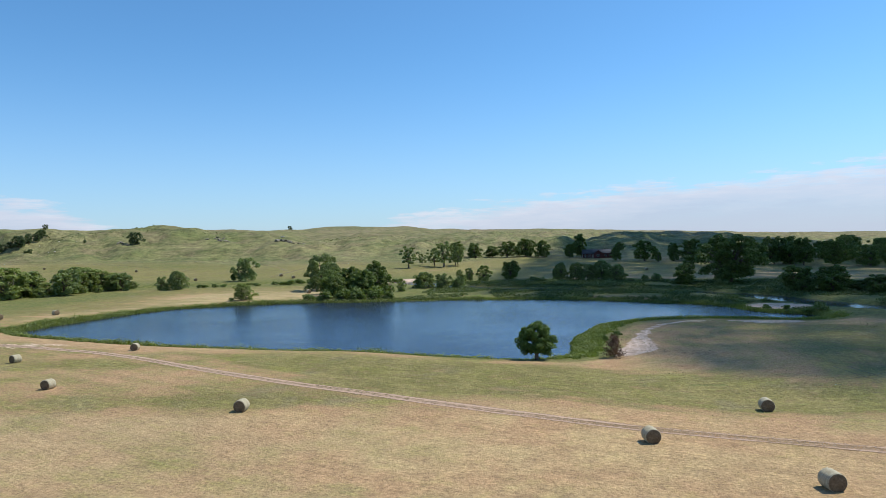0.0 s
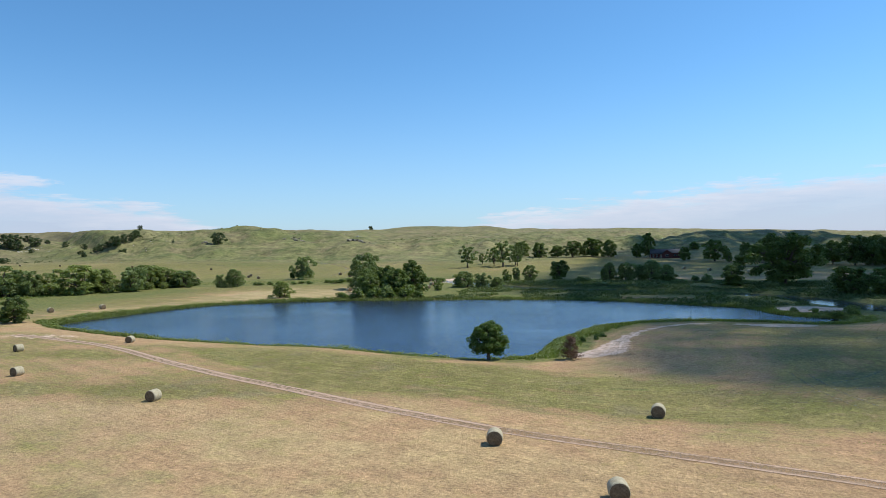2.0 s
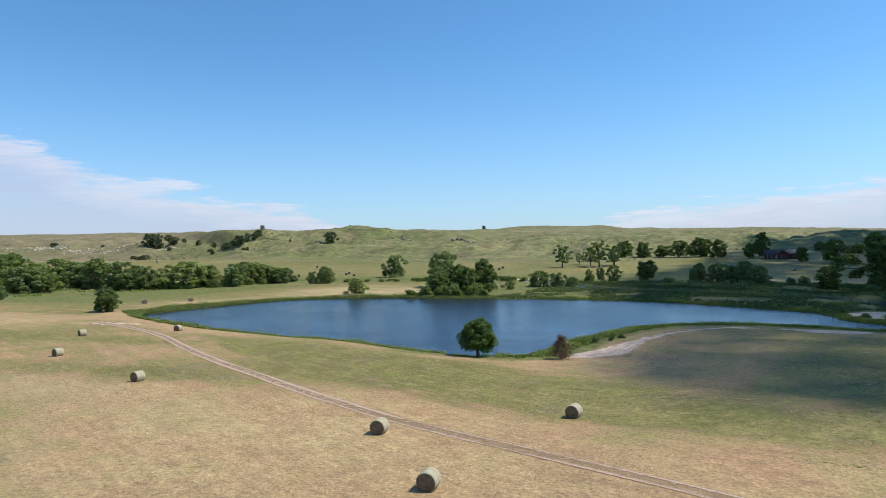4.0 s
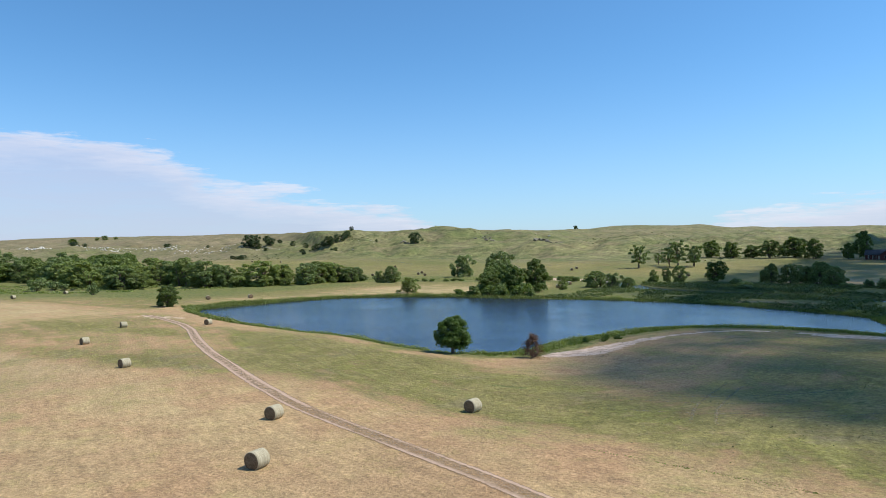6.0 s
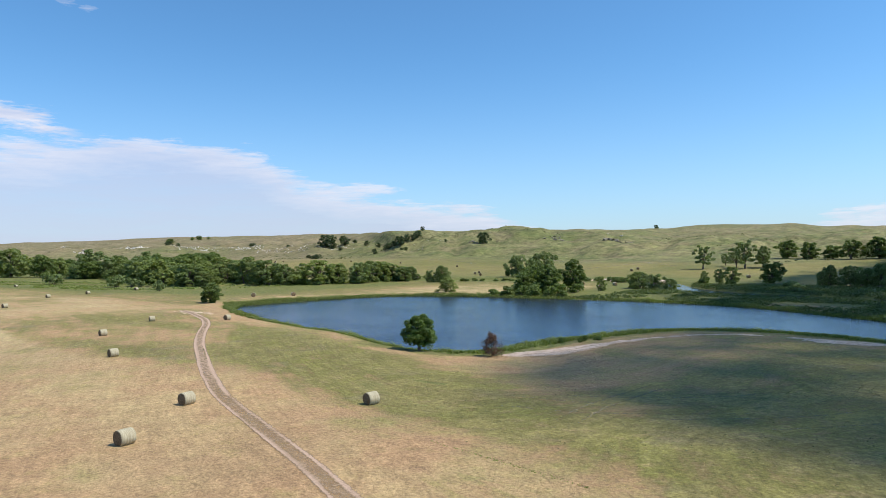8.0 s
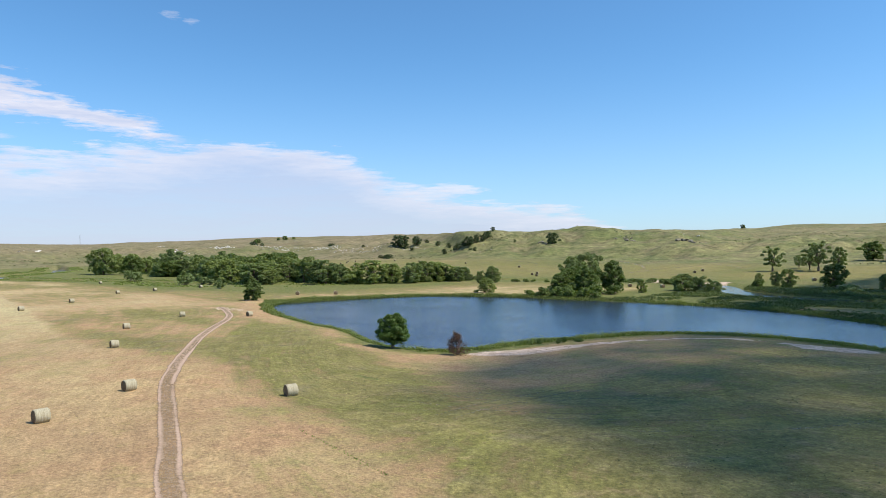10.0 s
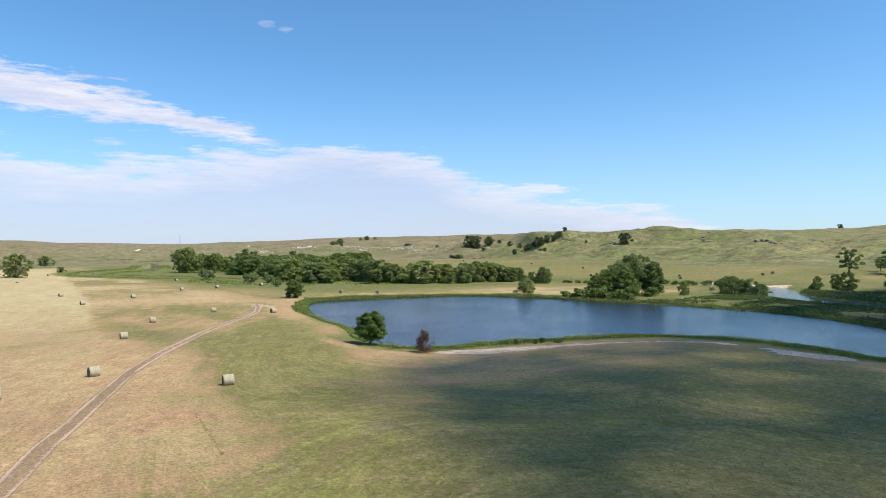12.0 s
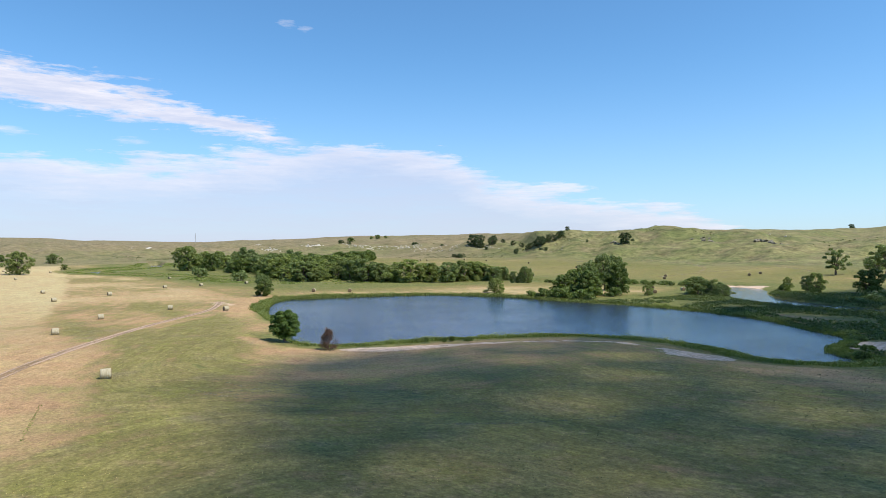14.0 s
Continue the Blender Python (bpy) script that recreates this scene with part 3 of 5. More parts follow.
def ribbon(name, line, offsets, lift, mat, follow=True):
    d = np.gradient(line, axis=0)
    d /= np.linalg.norm(d, axis=1)[:, None] + 1e-9
    side = np.stack([-d[:, 1], d[:, 0]], 1)
    offs = np.asarray(offsets)
    pts = line[:, None, :] + side[:, None, :] * (offs[None, :, None] if offs.ndim == 1 else offs[:, :, None])
    x, y = pts[..., 0].ravel(), pts[..., 1].ravel()
    z = (land(x, y) if follow else np.repeat(river_level(line[:, 0]), offs.shape[-1])) + (np.tile(lift, len(line)) if np.ndim(lift) == 1 else np.ravel(lift))
    return mesh_of(name, np.stack([x, y, z], 1), grid_faces(len(line), offs.shape[-1]), mat, True)


half = river_half(river[:, 0])[:, None]
river_me = ribbon("river_water", river, half * np.array([[-1.02, -0.3, 0.3, 1.02]]), [0.0] * 4, RIVER, False)
tagged(new("river_water", river_me), "shallow grey river bending behind the pond", "river", kind="structure")


def track_material(low=(0.40, 0.270, 0.190), high=(0.55, 0.395, 0.290)):
    m, nt, bsdf = material("worn_track", 0.95)
    p = position(nt)
    att = nt.nodes.new("ShaderNodeVertexColor")
    att.layer_name = "wear"
    ch = nt.nodes.new("ShaderNodeSeparateColor")
    nt.links.new(att.outputs[0], ch.inputs[0])
    clod = noise_of(nt, p, 1.7, 7, 0.74)
    fine = noise_of(nt, p, 6.0, 4, 0.7)
    dirt = mixed(nt, clod, low, high)
    crown = mixed(nt, ramp(nt, clod, [(0.35, 0.0), (0.65, 1.0)]), (0.27, 0.185, 0.115), (0.38, 0.265, 0.165))
    w = maths(nt, "ADD", ch.outputs[0], maths(nt, "MULTIPLY", maths(nt, "SUBTRACT", clod, 0.5), 0.6))
    col = mixed(nt, ramp(nt, w, [(0.25, 0.0), (0.85, 1.0)]), crown, dirt)
    col = mixed(nt, ramp(nt, fine, [(0.28, 0.5), (0.55, 0.0)]), col, (0.13, 0.10, 0.07))
    nt.links.new(col, bsdf.inputs["Base Color"])
    bump(nt, bsdf, fine, 0.35, 0.04)
    edge = maths(nt, "ADD", ch.outputs[1], maths(nt, "MULTIPLY", maths(nt, "SUBTRACT", clod, 0.5), 1.5))
    clear = nt.nodes.new("ShaderNodeBsdfTransparent")
    mix = nt.nodes.new("ShaderNodeMixShader")
    nt.links.new(ramp(nt, edge, [(0.22, 0.0), (0.66, 0.92)]), mix.inputs[0])
    nt.links.new(clear.outputs[0], mix.inputs[1])
    nt.links.new(bsdf.outputs[0], mix.inputs[2])
    nt.links.new(mix.outputs[0], nt.nodes["Material Output"].inputs[0])
    return m


offs = np.linspace(-1.2, 1.2, 29)
along = np.arange(len(track)) * 0.8
sway = 0.22 * waves(along, 0 * along, 9, 81, 3)
breadth = 0.70 + 0.06 * waves(along, 0 * along, 14, 82, 2)
rut = np.exp(-((np.abs(offs[None, :] + sway[:, None]) - breadth[:, None]) / 0.20) ** 2) * (0.75 + 0.5 * waves(*np.broadcast_arrays(along[:, None], 50.0 * (offs[None, :] > 0)), 6, 83, 3))
track_me = ribbon("dirt_track", track, offs, 0.045 - 0.035 * rut, track_material())
wear = np.zeros((len(track), len(offs), 4), np.float32)
west = sstep(-5, -35, track[:, :1])
wear[..., 0], wear[..., 1], wear[..., 3] = np.clip(rut + 0.45 * west, 0, 1), np.clip((1.2 - np.abs(offs)) / 0.45, 0, 1) * np.clip(0.30 + 0.14 * west + 0.70 * rut + 0.14 * (np.abs(offs) < 0.5), 0, 1), 1
layer = track_me.color_attributes.new("wear", "FLOAT_COLOR", "POINT")
layer.data.foreach_set("color", wear.ravel())
tagged(new("dirt_track", track_me), "two-rut dirt farm track across mown hay", "track", kind="structure")


def straw_line(points, half):
    """A thin broken line of pale straw left by wheels and rakes."""
    line = curve_points(points, 0.6 if half < 1 else 2.0)
    across = np.linspace(-half, half, 5)
    me = ribbon("straw_line", line, across, 0.03, STRAW_LINE)
    fade = np.minimum(1, np.minimum(np.arange(len(line)), np.arange(len(line))[::-1]) / 8.0)
    wear = np.ones((len(line), 5, 4), np.float32)
    wear[..., 1] = 0.40 * fade[:, None] * (1 - (across / half) ** 2)
    mark = me.color_attributes.new("wear", "FLOAT_COLOR", "POINT")
    mark.data.foreach_set("color", wear.ravel())
    return tagged(new("straw_line", me), "thin pale line of straw on the mown field", "track", kind="structure")


STRAW_LINE = track_material((0.36, 0.28, 0.16), (0.52, 0.41, 0.25))
for points in ([(12.4, 90), (12.6, 80), (13.4, 71), (15.2, 63)], [(14.2, 90), (14.5, 80), (15.4, 71), (17.4, 63)], [(4, 66), (14, 69), (20, 73.5), (27, 81)], [(6, 74), (13, 78), (20, 85), (25, 93)],
               [(2, 70.5), (12, 73.5), (22, 80)], [(20, 70), (30, 82), (36, 95)], [(28, 72), (38, 88), (43, 104)]):
    straw_line(points, 0.26)
for points in ([(-500, 459), (-458, 472), (-405, 473), (-339, 451), (-312, 433)], [(-348, 497), (-314, 488), (-284, 492), (-234, 459), (-207, 424), (-199, 405)],
               [(-187, 353), (-196, 420), (-190, 460), (-188, 480), (-160, 462), (-142, 442)]):
    straw_line(points, 2.6)


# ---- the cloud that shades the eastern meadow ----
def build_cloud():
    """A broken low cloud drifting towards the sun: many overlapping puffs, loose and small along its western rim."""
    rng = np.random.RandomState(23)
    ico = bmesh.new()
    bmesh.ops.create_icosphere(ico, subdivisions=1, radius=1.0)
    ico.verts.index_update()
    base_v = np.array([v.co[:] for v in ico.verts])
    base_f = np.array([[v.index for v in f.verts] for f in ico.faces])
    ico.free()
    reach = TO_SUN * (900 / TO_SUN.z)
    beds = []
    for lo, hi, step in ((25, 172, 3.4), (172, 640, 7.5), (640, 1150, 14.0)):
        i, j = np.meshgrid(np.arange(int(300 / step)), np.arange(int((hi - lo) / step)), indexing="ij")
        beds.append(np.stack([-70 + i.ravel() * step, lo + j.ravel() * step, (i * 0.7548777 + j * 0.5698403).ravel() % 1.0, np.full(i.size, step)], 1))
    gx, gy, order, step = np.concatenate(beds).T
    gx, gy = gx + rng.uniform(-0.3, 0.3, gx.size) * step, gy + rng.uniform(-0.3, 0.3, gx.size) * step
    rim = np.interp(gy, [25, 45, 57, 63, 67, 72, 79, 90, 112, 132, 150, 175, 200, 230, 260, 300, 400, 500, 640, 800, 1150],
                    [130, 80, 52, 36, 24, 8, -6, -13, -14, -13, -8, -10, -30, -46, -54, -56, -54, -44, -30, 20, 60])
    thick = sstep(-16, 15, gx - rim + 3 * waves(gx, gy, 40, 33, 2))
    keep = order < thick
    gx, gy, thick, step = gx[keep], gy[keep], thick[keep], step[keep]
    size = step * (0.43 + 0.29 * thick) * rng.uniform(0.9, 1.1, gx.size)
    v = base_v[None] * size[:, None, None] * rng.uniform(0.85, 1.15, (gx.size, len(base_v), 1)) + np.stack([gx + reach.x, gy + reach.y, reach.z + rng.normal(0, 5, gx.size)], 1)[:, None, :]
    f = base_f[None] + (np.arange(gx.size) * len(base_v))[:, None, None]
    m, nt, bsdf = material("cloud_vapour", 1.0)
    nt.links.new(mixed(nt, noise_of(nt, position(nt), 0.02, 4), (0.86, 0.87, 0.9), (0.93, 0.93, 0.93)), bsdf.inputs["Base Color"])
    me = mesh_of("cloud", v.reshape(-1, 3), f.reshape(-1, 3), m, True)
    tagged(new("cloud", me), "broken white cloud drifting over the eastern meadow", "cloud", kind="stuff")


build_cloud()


# ---- plants ----
def part(name, me, parent, label=""):
    ob = new(name, me)
    ob.parent = parent
    if label:
        tagged(ob, label)
    return ob


def tube(points, radii, sides=7):
    """A tapered round limb along the points, closed at its tip."""
    verts, faces = [], []
    for i, (p, r) in enumerate(zip(points, radii)):
        a = Vector(points[min(i + 1, len(points) - 1)]) - Vector(points[max(i - 1, 0)])
        q = a.to_track_quat("Z", "Y")
        for k in range(sides):
            t = 2 * math.pi * k / sides
            verts.append(Vector(p) + q @ Vector((r * math.cos(t), r * math.sin(t), 0)))
    for i in range(len(points) - 1):
        for k in range(sides):
            j = (k + 1) % sides
            faces.append((i * sides + k, i * sides + j, (i + 1) * sides + j, (i + 1) * sides + k))
    return verts, faces


def leaf_cards(centres, out, size, rng, flat=0.6, pointed=False):
    """Small leaf sprays facing roughly outwards: four-cornered and bent along the middle, or pointed with three corners."""
    n = len(centres)
    nrm = out + rng.normal(0, flat, (n, 3))
    nrm /= np.linalg.norm(nrm, axis=1)[:, None] + 1e-9
    side = np.cross(nrm, rng.normal(0, 1, (n, 3)))
    side /= np.linalg.norm(side, axis=1)[:, None] + 1e-9
    along = np.cross(nrm, side)
    s = size * rng.uniform(0.55, 1.25, (n, 1))
    if pointed:
        v = np.stack([centres - along * s * 0.7 + side * s * 0.6, centres - along * s * 0.7 - side * s * 0.6, centres + along * s], 1)
        return v.reshape(-1, 3), np.arange(3 * n).reshape(-1, 3)
    v = np.stack([centres - along * s, centres + side * s * 0.62 - nrm * s * 0.15, centres + along * s, centres - side * s * 0.62 - nrm * s * 0.15], 1)
    return v.reshape(-1, 3), np.arange(4 * n).reshape(-1, 4)


def crown_points(rng, blobs, per, droop=0.0):
    """Points on and just under the surface of many lumps; blobs are rows of centre and radius."""
    pts, out = [], []
    for cx, cy, cz, rad in blobs:
        d = rng.normal(0, 1, (per, 3))
        d /= np.linalg.norm(d, axis=1)[:, None]
        d[:, 2] = np.where(d[:, 2] < -0.6, -d[:, 2], d[:, 2])
        k = rad * rng.uniform(0.55, 1.08, (per, 1)) ** 0.7
        p = np.array([cx, cy, cz]) + d * k * np.array([1, 1, 0.85])
        p[:, 2] -= droop * np.maximum(0, np.hypot(d[:, 0], d[:, 1])) * rad
        pts.append(p)
        out.append(d + np.array([0, 0, 0.35]))
    return np.concatenate(pts), np.concatenate(out)


def make_tree(name, seed, high, wide, clear, lumps, per, leaf, mat, lean=0.0, droop=0.0, open_crown=0.0, stems=1, uneven=1.0):
    """A broad tree at the origin: trunk and limbs, and a crown of many leaf sprays in uneven lumps."""
    rng = np.random.RandomState(seed)
    root = new(name)
    verts, faces, blobs = [], [], []
    rx, turn_a, turn_b = wide / 2, rng.uniform(0, 6.28), rng.uniform(0, 6.28)
    for i in range(lumps):
        u, a = (i + rng.rand()) / lumps, 2.4 * i + rng.uniform(-0.4, 0.4)
        if clear < 0.06 * high and u < 0.4:
            girth = 0.80 + 0.5 * u
        else:
            girth = math.sqrt(max(0.05, 1 - ((u - 0.4) / (0.64 if u > 0.4 else 0.5)) ** 2))
        bulge = 1 + uneven * (0.26 * math.sin(2 * a + turn_a + 3 * u) + 0.18 * math.sin(3 * a + turn_b - 5 * u))
        away = rx * girth * bulge * rng.uniform(0.35, 0.86)
        rad = wide * rng.uniform(0.09, 0.165) * (1 - 0.3 * open_crown) * (1 - 0.25 * u)
        pz = clear + (high - clear) * (0.05 + 0.88 * u) + 0.05 * high * math.sin(2 * a + turn_b)
        blobs.append((math.cos(a) * away + lean * pz, math.sin(a) * away, max(pz, clear + rad * 0.35), rad))
    thick = 0.028 * high + 0.05
    for s in range(stems):
        bx, by = (rng.uniform(-0.12, 0.12, 2) * wide) if stems > 1 else (0, 0)
        top = high * 0.72
        line = [(bx * (1 + t) + lean * top * t + rng.normal(0, 0.02) * high * t, by * (1 + t) + rng.normal(0, 0.02) * high * t, top * t - 0.3 * (1 - t)) for t in np.linspace(0, 1, 6)]
        v, f = tube(line, [thick * (1.35 - 1.2 * t) / math.sqrt(stems) for t in np.linspace(0, 1, 6)])
        base = len(verts)
        verts += v
        faces += [tuple(base + q for q in c) for c in f]
    for i, (px, py, pz, rad) in enumerate(blobs[::2]):
        z0 = max(0.25 * high * rng.uniform(0.7, 1.6), clear * 0.7)
        z0 = min(z0, pz * 0.8)
        a = Vector((lean * z0, 0, z0))
        b = Vector((px, py, pz))
        m = a.lerp(b, 0.55) + Vector((0, 0, 0.06 * high))
        v, f = tube([a, a.lerp(m, 0.6), m, b], [thick * 0.42, thick * 0.32, thick * 0.22, thick * 0.08], 4)
        base = len(verts)
        verts += v
        faces += [tuple(base + q for q in c) for c in f]
    c, out = crown_points(rng, blobs, per, droop)
    v, f = leaf_cards(c, out, leaf, rng, 0.7, pointed=True)
    # bring the whole plant to its true height and spread
    fit = np.array([wide, wide, high]) / np.array([*[np.mean([np.percentile(v[:, k], 99) - np.percentile(v[:, k], 1) for k in (0, 1)])] * 2, np.percentile(v[:, 2], 99.5)])
    part("trunk", mesh_of("trunk", np.array([tuple(q) for q in verts]) * fit, faces, BARK, True), root)
    part("crown", mesh_of("crown", v * fit, f, mat), root)
    return root


def make_cedar(name, seed, high, wide, count, leaf, mat, ragged=0.25, bare=0.0):
    """A conical juniper: a straight stem, whorls of branches and short dense sprays."""
    rng = np.random.RandomState(seed)
    root = new(name)
    verts, faces = tube([(0, 0, -0.3), (0, 0, high * 0.5), (0, 0, high * 0.97)], [0.03 * high, 0.018 * high, 0.004 * high])
    pts, out = [], []
    for i in range(34):
        t = rng.uniform(0.05, 0.95)
        a = rng.uniform(0, 2 * math.pi)
        reach = wide / 2 * (1 - t) ** 0.75 * rng.uniform(1 - ragged, 1 + ragged)
        tip = Vector((math.cos(a) * reach, math.sin(a) * reach, high * t + reach * 0.28))
        v, f = tube([(0, 0, high * t * 0.93), tip * 0.5 + Vector((0, 0, high * t * 0.47)), tip], [0.010 * high, 0.007 * high, 0.002 * high], 4)
        base = len(verts)
        verts += v
        faces += [tuple(base + q for q in c) for c in f]
        n = count // 34
        k = rng.uniform(0.25 + 0.3 * bare, 1.0, (n, 1))
        p = np.array([0, 0, high * t * 0.93]) * (1 - k) + np.array(tip) * k + rng.normal(0, 0.055 * wide, (n, 3))
        pts.append(p)
        out.append(p * np.array([1, 1, 0.2]) + np.array([0, 0, 0.3]))
    part("trunk", mesh_of("trunk", [tuple(v) for v in verts], faces, BARK, True), root)
    v, f = leaf_cards(np.concatenate(pts), np.concatenate(out), leaf, rng)
    part("crown", mesh_of("crown", v, f, mat), root)
    return root


def make_shrub(name, seed, high, wide, lumps, per, leaf, mat):
    rng = np.random.RandomState(seed)
    root = new(name)
    verts, faces, blobs = [], [], []
    for i in range(lumps):
        a, k = rng.uniform(0, 2 * math.pi), math.sqrt(rng.uniform(0, 1))
        px, py = math.cos(a) * k * wide * 0.36, math.sin(a) * k * wide * 0.36
        rad = wide * rng.uniform(0.14, 0.22)
        pz = max(rad * 0.6, high * rng.uniform(0.25, 0.85) * (1 - 0.45 * k * k))
        blobs.append((px, py, min(pz, high - rad * 0.8), rad))
        v, f = tube([(px * 0.15, py * 0.15, -0.2), (px * 0.6, py * 0.6, pz * 0.55), (px, py, pz)], [0.05, 0.035, 0.015], 5)
        base = len(verts)
        verts += v
        faces += [tuple(base + q for q in c) for c in f]
    part("stems", mesh_of("stems", [tuple(v) for v in verts], faces, BARK, True), root)
    c, out = crown_points(rng, blobs, per)
    c[:, 2] = np.maximum(c[:, 2], 0.05)
    v, f = leaf_cards(c, out, leaf, rng)
    part("crown", mesh_of("crown", v, f, mat), root)
    return root


def set_down(proto, x, y, high, wide, size, turn, label, category, group="", sink=0.1):
    """A copy of a plant, sized from the prototype's own height and width, standing on the land."""
    sx, sz = 0.92 * wide / size[1], 0.90 * high / size[0]
    m = pose(x, y, land_at(x, y) - sink, 0, 0, turn) @ Matrix.Diagonal((sx, sx, sz, 1))
    return tagged(copy_thing(proto, m), label, category, group)


def discard(root):
    for o in (*root.children_recursive, root):
        bpy.data.objects.remove(o)


spin = random.Random(11)
BROAD = [make_tree("tree", 31 + i, 10.0, 9.0, 0.2 + 0.2 * i, 44, 190, 0.30, LEAF, stems=1 + i % 2) for i in range(4)]
WILLOW = [make_tree("tree", 51 + i, 12.0, 12.0, 0.3, 44, 230, 0.31, LEAF_WILLOW, droop=0.25, stems=3) for i in range(2)]
AIRY = [make_tree("tree", 61 + i, 14.0, 12.0, 2.6, 30, 150, 0.38, LEAF_WILLOW, open_crown=0.5) for i in range(2)]
SHRUB = [make_shrub("shrub", 71 + i, 3.0, 4.5, 11, 75, 0.26, LEAF) for i in range(2)]
OSIER = [make_shrub("shrub", 81 + i, 3.0, 4.5, 11, 75, 0.26, LEAF_WILLOW) for i in range(2)]
FAR_TREE = [make_tree("tree", 91 + i, 12.0, 12.0, 0.0, 38, 88, 0.52, (LEAF_BELT, LEAF_WILLOW, LEAF_BELT, LEAF)[i]) for i in range(4)]
BIG = [make_tree("tree", 131, 18.0, 20.0, 1.6, 95, 180, 0.42, LEAF, open_crown=0.95)]
BELT = [make_tree("tree", 121 + i, 10.0, 9.0, 0.0, 38, 125, 0.34, LEAF_BELT if i < 2 else LEAF_WILLOW, stems=2) for i in range(3)]
BUSHY = [make_tree("cedar", 101 + i, 4.0, 5.0, 0.0, 26, 70, 0.25, LEAF_CEDAR) for i in range(2)]

# the lone tree and the browned cedar by the shore
lone = make_tree("tree", 7, 5.5, 5.0, 0.8, 90, 230, 0.14, LEAF_LONE, uneven=0.3)
lone.matrix_basis = pose(-27.0, 89.2, land_at(-27.0, 89.2) - 0.05)
tagged(lone, "small round leafy green tree alone on the pond bank", "tree")
dead = make_cedar("cedar", 9, 3.5, 3.8, 2000, 0.12, LEAF_DEAD, 0.3, 0.5)
dead.matrix_basis = pose(-15.5, 93.0, land_at(-15.5, 93.0) - 0.05)
tagged(dead, "dying reddish-brown cedar bush on the pond bank", "cedar")


def row(protos, size, places, label, category, group=""):
    for i, (x, y, high, wide) in enumerate(places):
        set_down(protos[i % len(protos)], x, y, high, wide, size, spin.uniform(0, 360), label, category, group)


row(BROAD, (10, 9), [(-104, 224, 11, 10), (-98.5, 226, 11.5, 9), (-90, 232, 13.5, 11), (-94, 222, 10, 8), (-100, 215, 9.0, 8.5), (-91, 217, 10.5, 9)], "dense dark green tree in a clump on the far bank", "tree", "clump on the far bank")
row(WILLOW, (12, 12), [(-119, 254, 16.5, 17), (-108, 234, 13, 11)], "tall pale grey-green willow in the clump on the bank", "tree", "clump on the far bank")
row(SHRUB, (3, 4.5), [(-106, 205.5, 3.0, 6), (-101, 206, 4.4, 7.5), (-95.5, 206.5, 5.0, 8), (-90, 207, 5.2, 8), (-84.5, 208, 4.6, 7.5), (-79.5, 208.5, 3.2, 6), (-100, 213, 5.0, 8), (-93, 214, 5.4, 8.5), (-87, 217, 5.4, 8.5), (-84, 224, 4.6, 7)], "dark low shrub under the clump of trees", "shrub", "clump on the far bank")
row(BROAD, (10, 9), [(-154, 120, 7.4, 7.6), (-45, 314, 10, 10.3)], "dense rounded green tree by itself near the water", "tree")
row(SHRUB, (3, 4.5), [(-66.5, 295, 5, 5.5), (-216, 266, 3.8, 3.2), (-195, 327, 5.4, 5.2)], "rounded green bush on the grassy bank", "shrub")
row(BELT[1:], (10, 9), [(-130.8, 206, 6.6, 8.2)], "rounded yellow-green tree on the pond bank", "tree")
row(BELT, (10, 9), [(-82, 239, 5.6, 3.8), (-68, 300, 6.4, 3.6), (-64, 306, 7, 4.2), (-56.5, 300, 8.4, 7)], "small upright green tree beside the river", "tree")
row(WILLOW, (12, 12), [(-189, 327, 14, 13.5), (-193, 268, 9.6, 9.5), (-198, 264, 7, 6), (-77, 259, 7.2, 11), (-69, 256, 6.4, 7.5), (-62, 254, 5.4, 7)], "full grey-green willow in the hay meadow", "tree")
row(AIRY, (14, 12), [(-120, 426, 16.5, 13), (-116, 452, 9, 7), (-97, 432, 19, 14), (-105, 440, 14, 11), (-91, 445, 13, 10), (-88, 436, 15, 9)], "tall open cottonwood with bare lower trunk", "tree", "cottonwoods in the meadow")
row(BROAD, (10, 9), [(-103, 535, 14.5, 14), (-88, 532, 13.5, 14), (-73, 530, 10.5, 15), (-59, 523, 14, 16), (-46, 530, 16, 17), (-33, 518, 15, 13), (-12, 512, 12, 9), (-4, 516, 20, 11),
                     (20, 480, 10.5, 9), (34, 600, 8, 9), (38, 466, 16, 16), (45, 453, 7.5, 5), (56, 460, 14, 9), (68, 464, 16, 15), (80, 446, 15.5, 13)],
    "dark round shade tree in a row near the ranch house", "tree", "row by the ranch house")
row(BROAD, (10, 9), [(25, 255, 9, 9), (53, 219, 9, 12), (62, 216, 9, 12), (72, 208, 6, 10)],
    "bushy dark green tree on the shaded bank", "tree")
row(BIG, (18, 20), [(43, 260, 20.5, 26), (96, 420, 15, 16), (104, 408, 18, 18), (116, 396, 17, 16), (126, 380, 16, 16)],
    "large dark cottonwood with a spreading crown", "tree")
row(WILLOW, (12, 12), [(-23, 301, 6.5, 5.2), (-21, 304, 8.8, 7), (-14, 303, 8.6, 9), (-3, 297, 9.8, 10), (-8, 300, 8, 8), (3, 288, 8, 9)], "grey-green willow in a thicket on the river bank", "tree", "thicket on the river bank")
row(OSIER, (3, 4.5), [(-30, 285, 3, 6), (-26, 279, 2.5, 7), (14, 281, 3.6, 4), (18, 279, 4.4, 5), (-11, 305, 3.6, 4), (-34, 300, 2.6, 6), (-22, 262, 2, 6), (36, 250, 2.6, 7), (8, 276, 2.4, 6), (-2, 270, 2.0, 6), (24, 262, 2.2, 6)],
    "grey-green osier thicket on the wet ground", "shrub", "thicket on the wet ground")
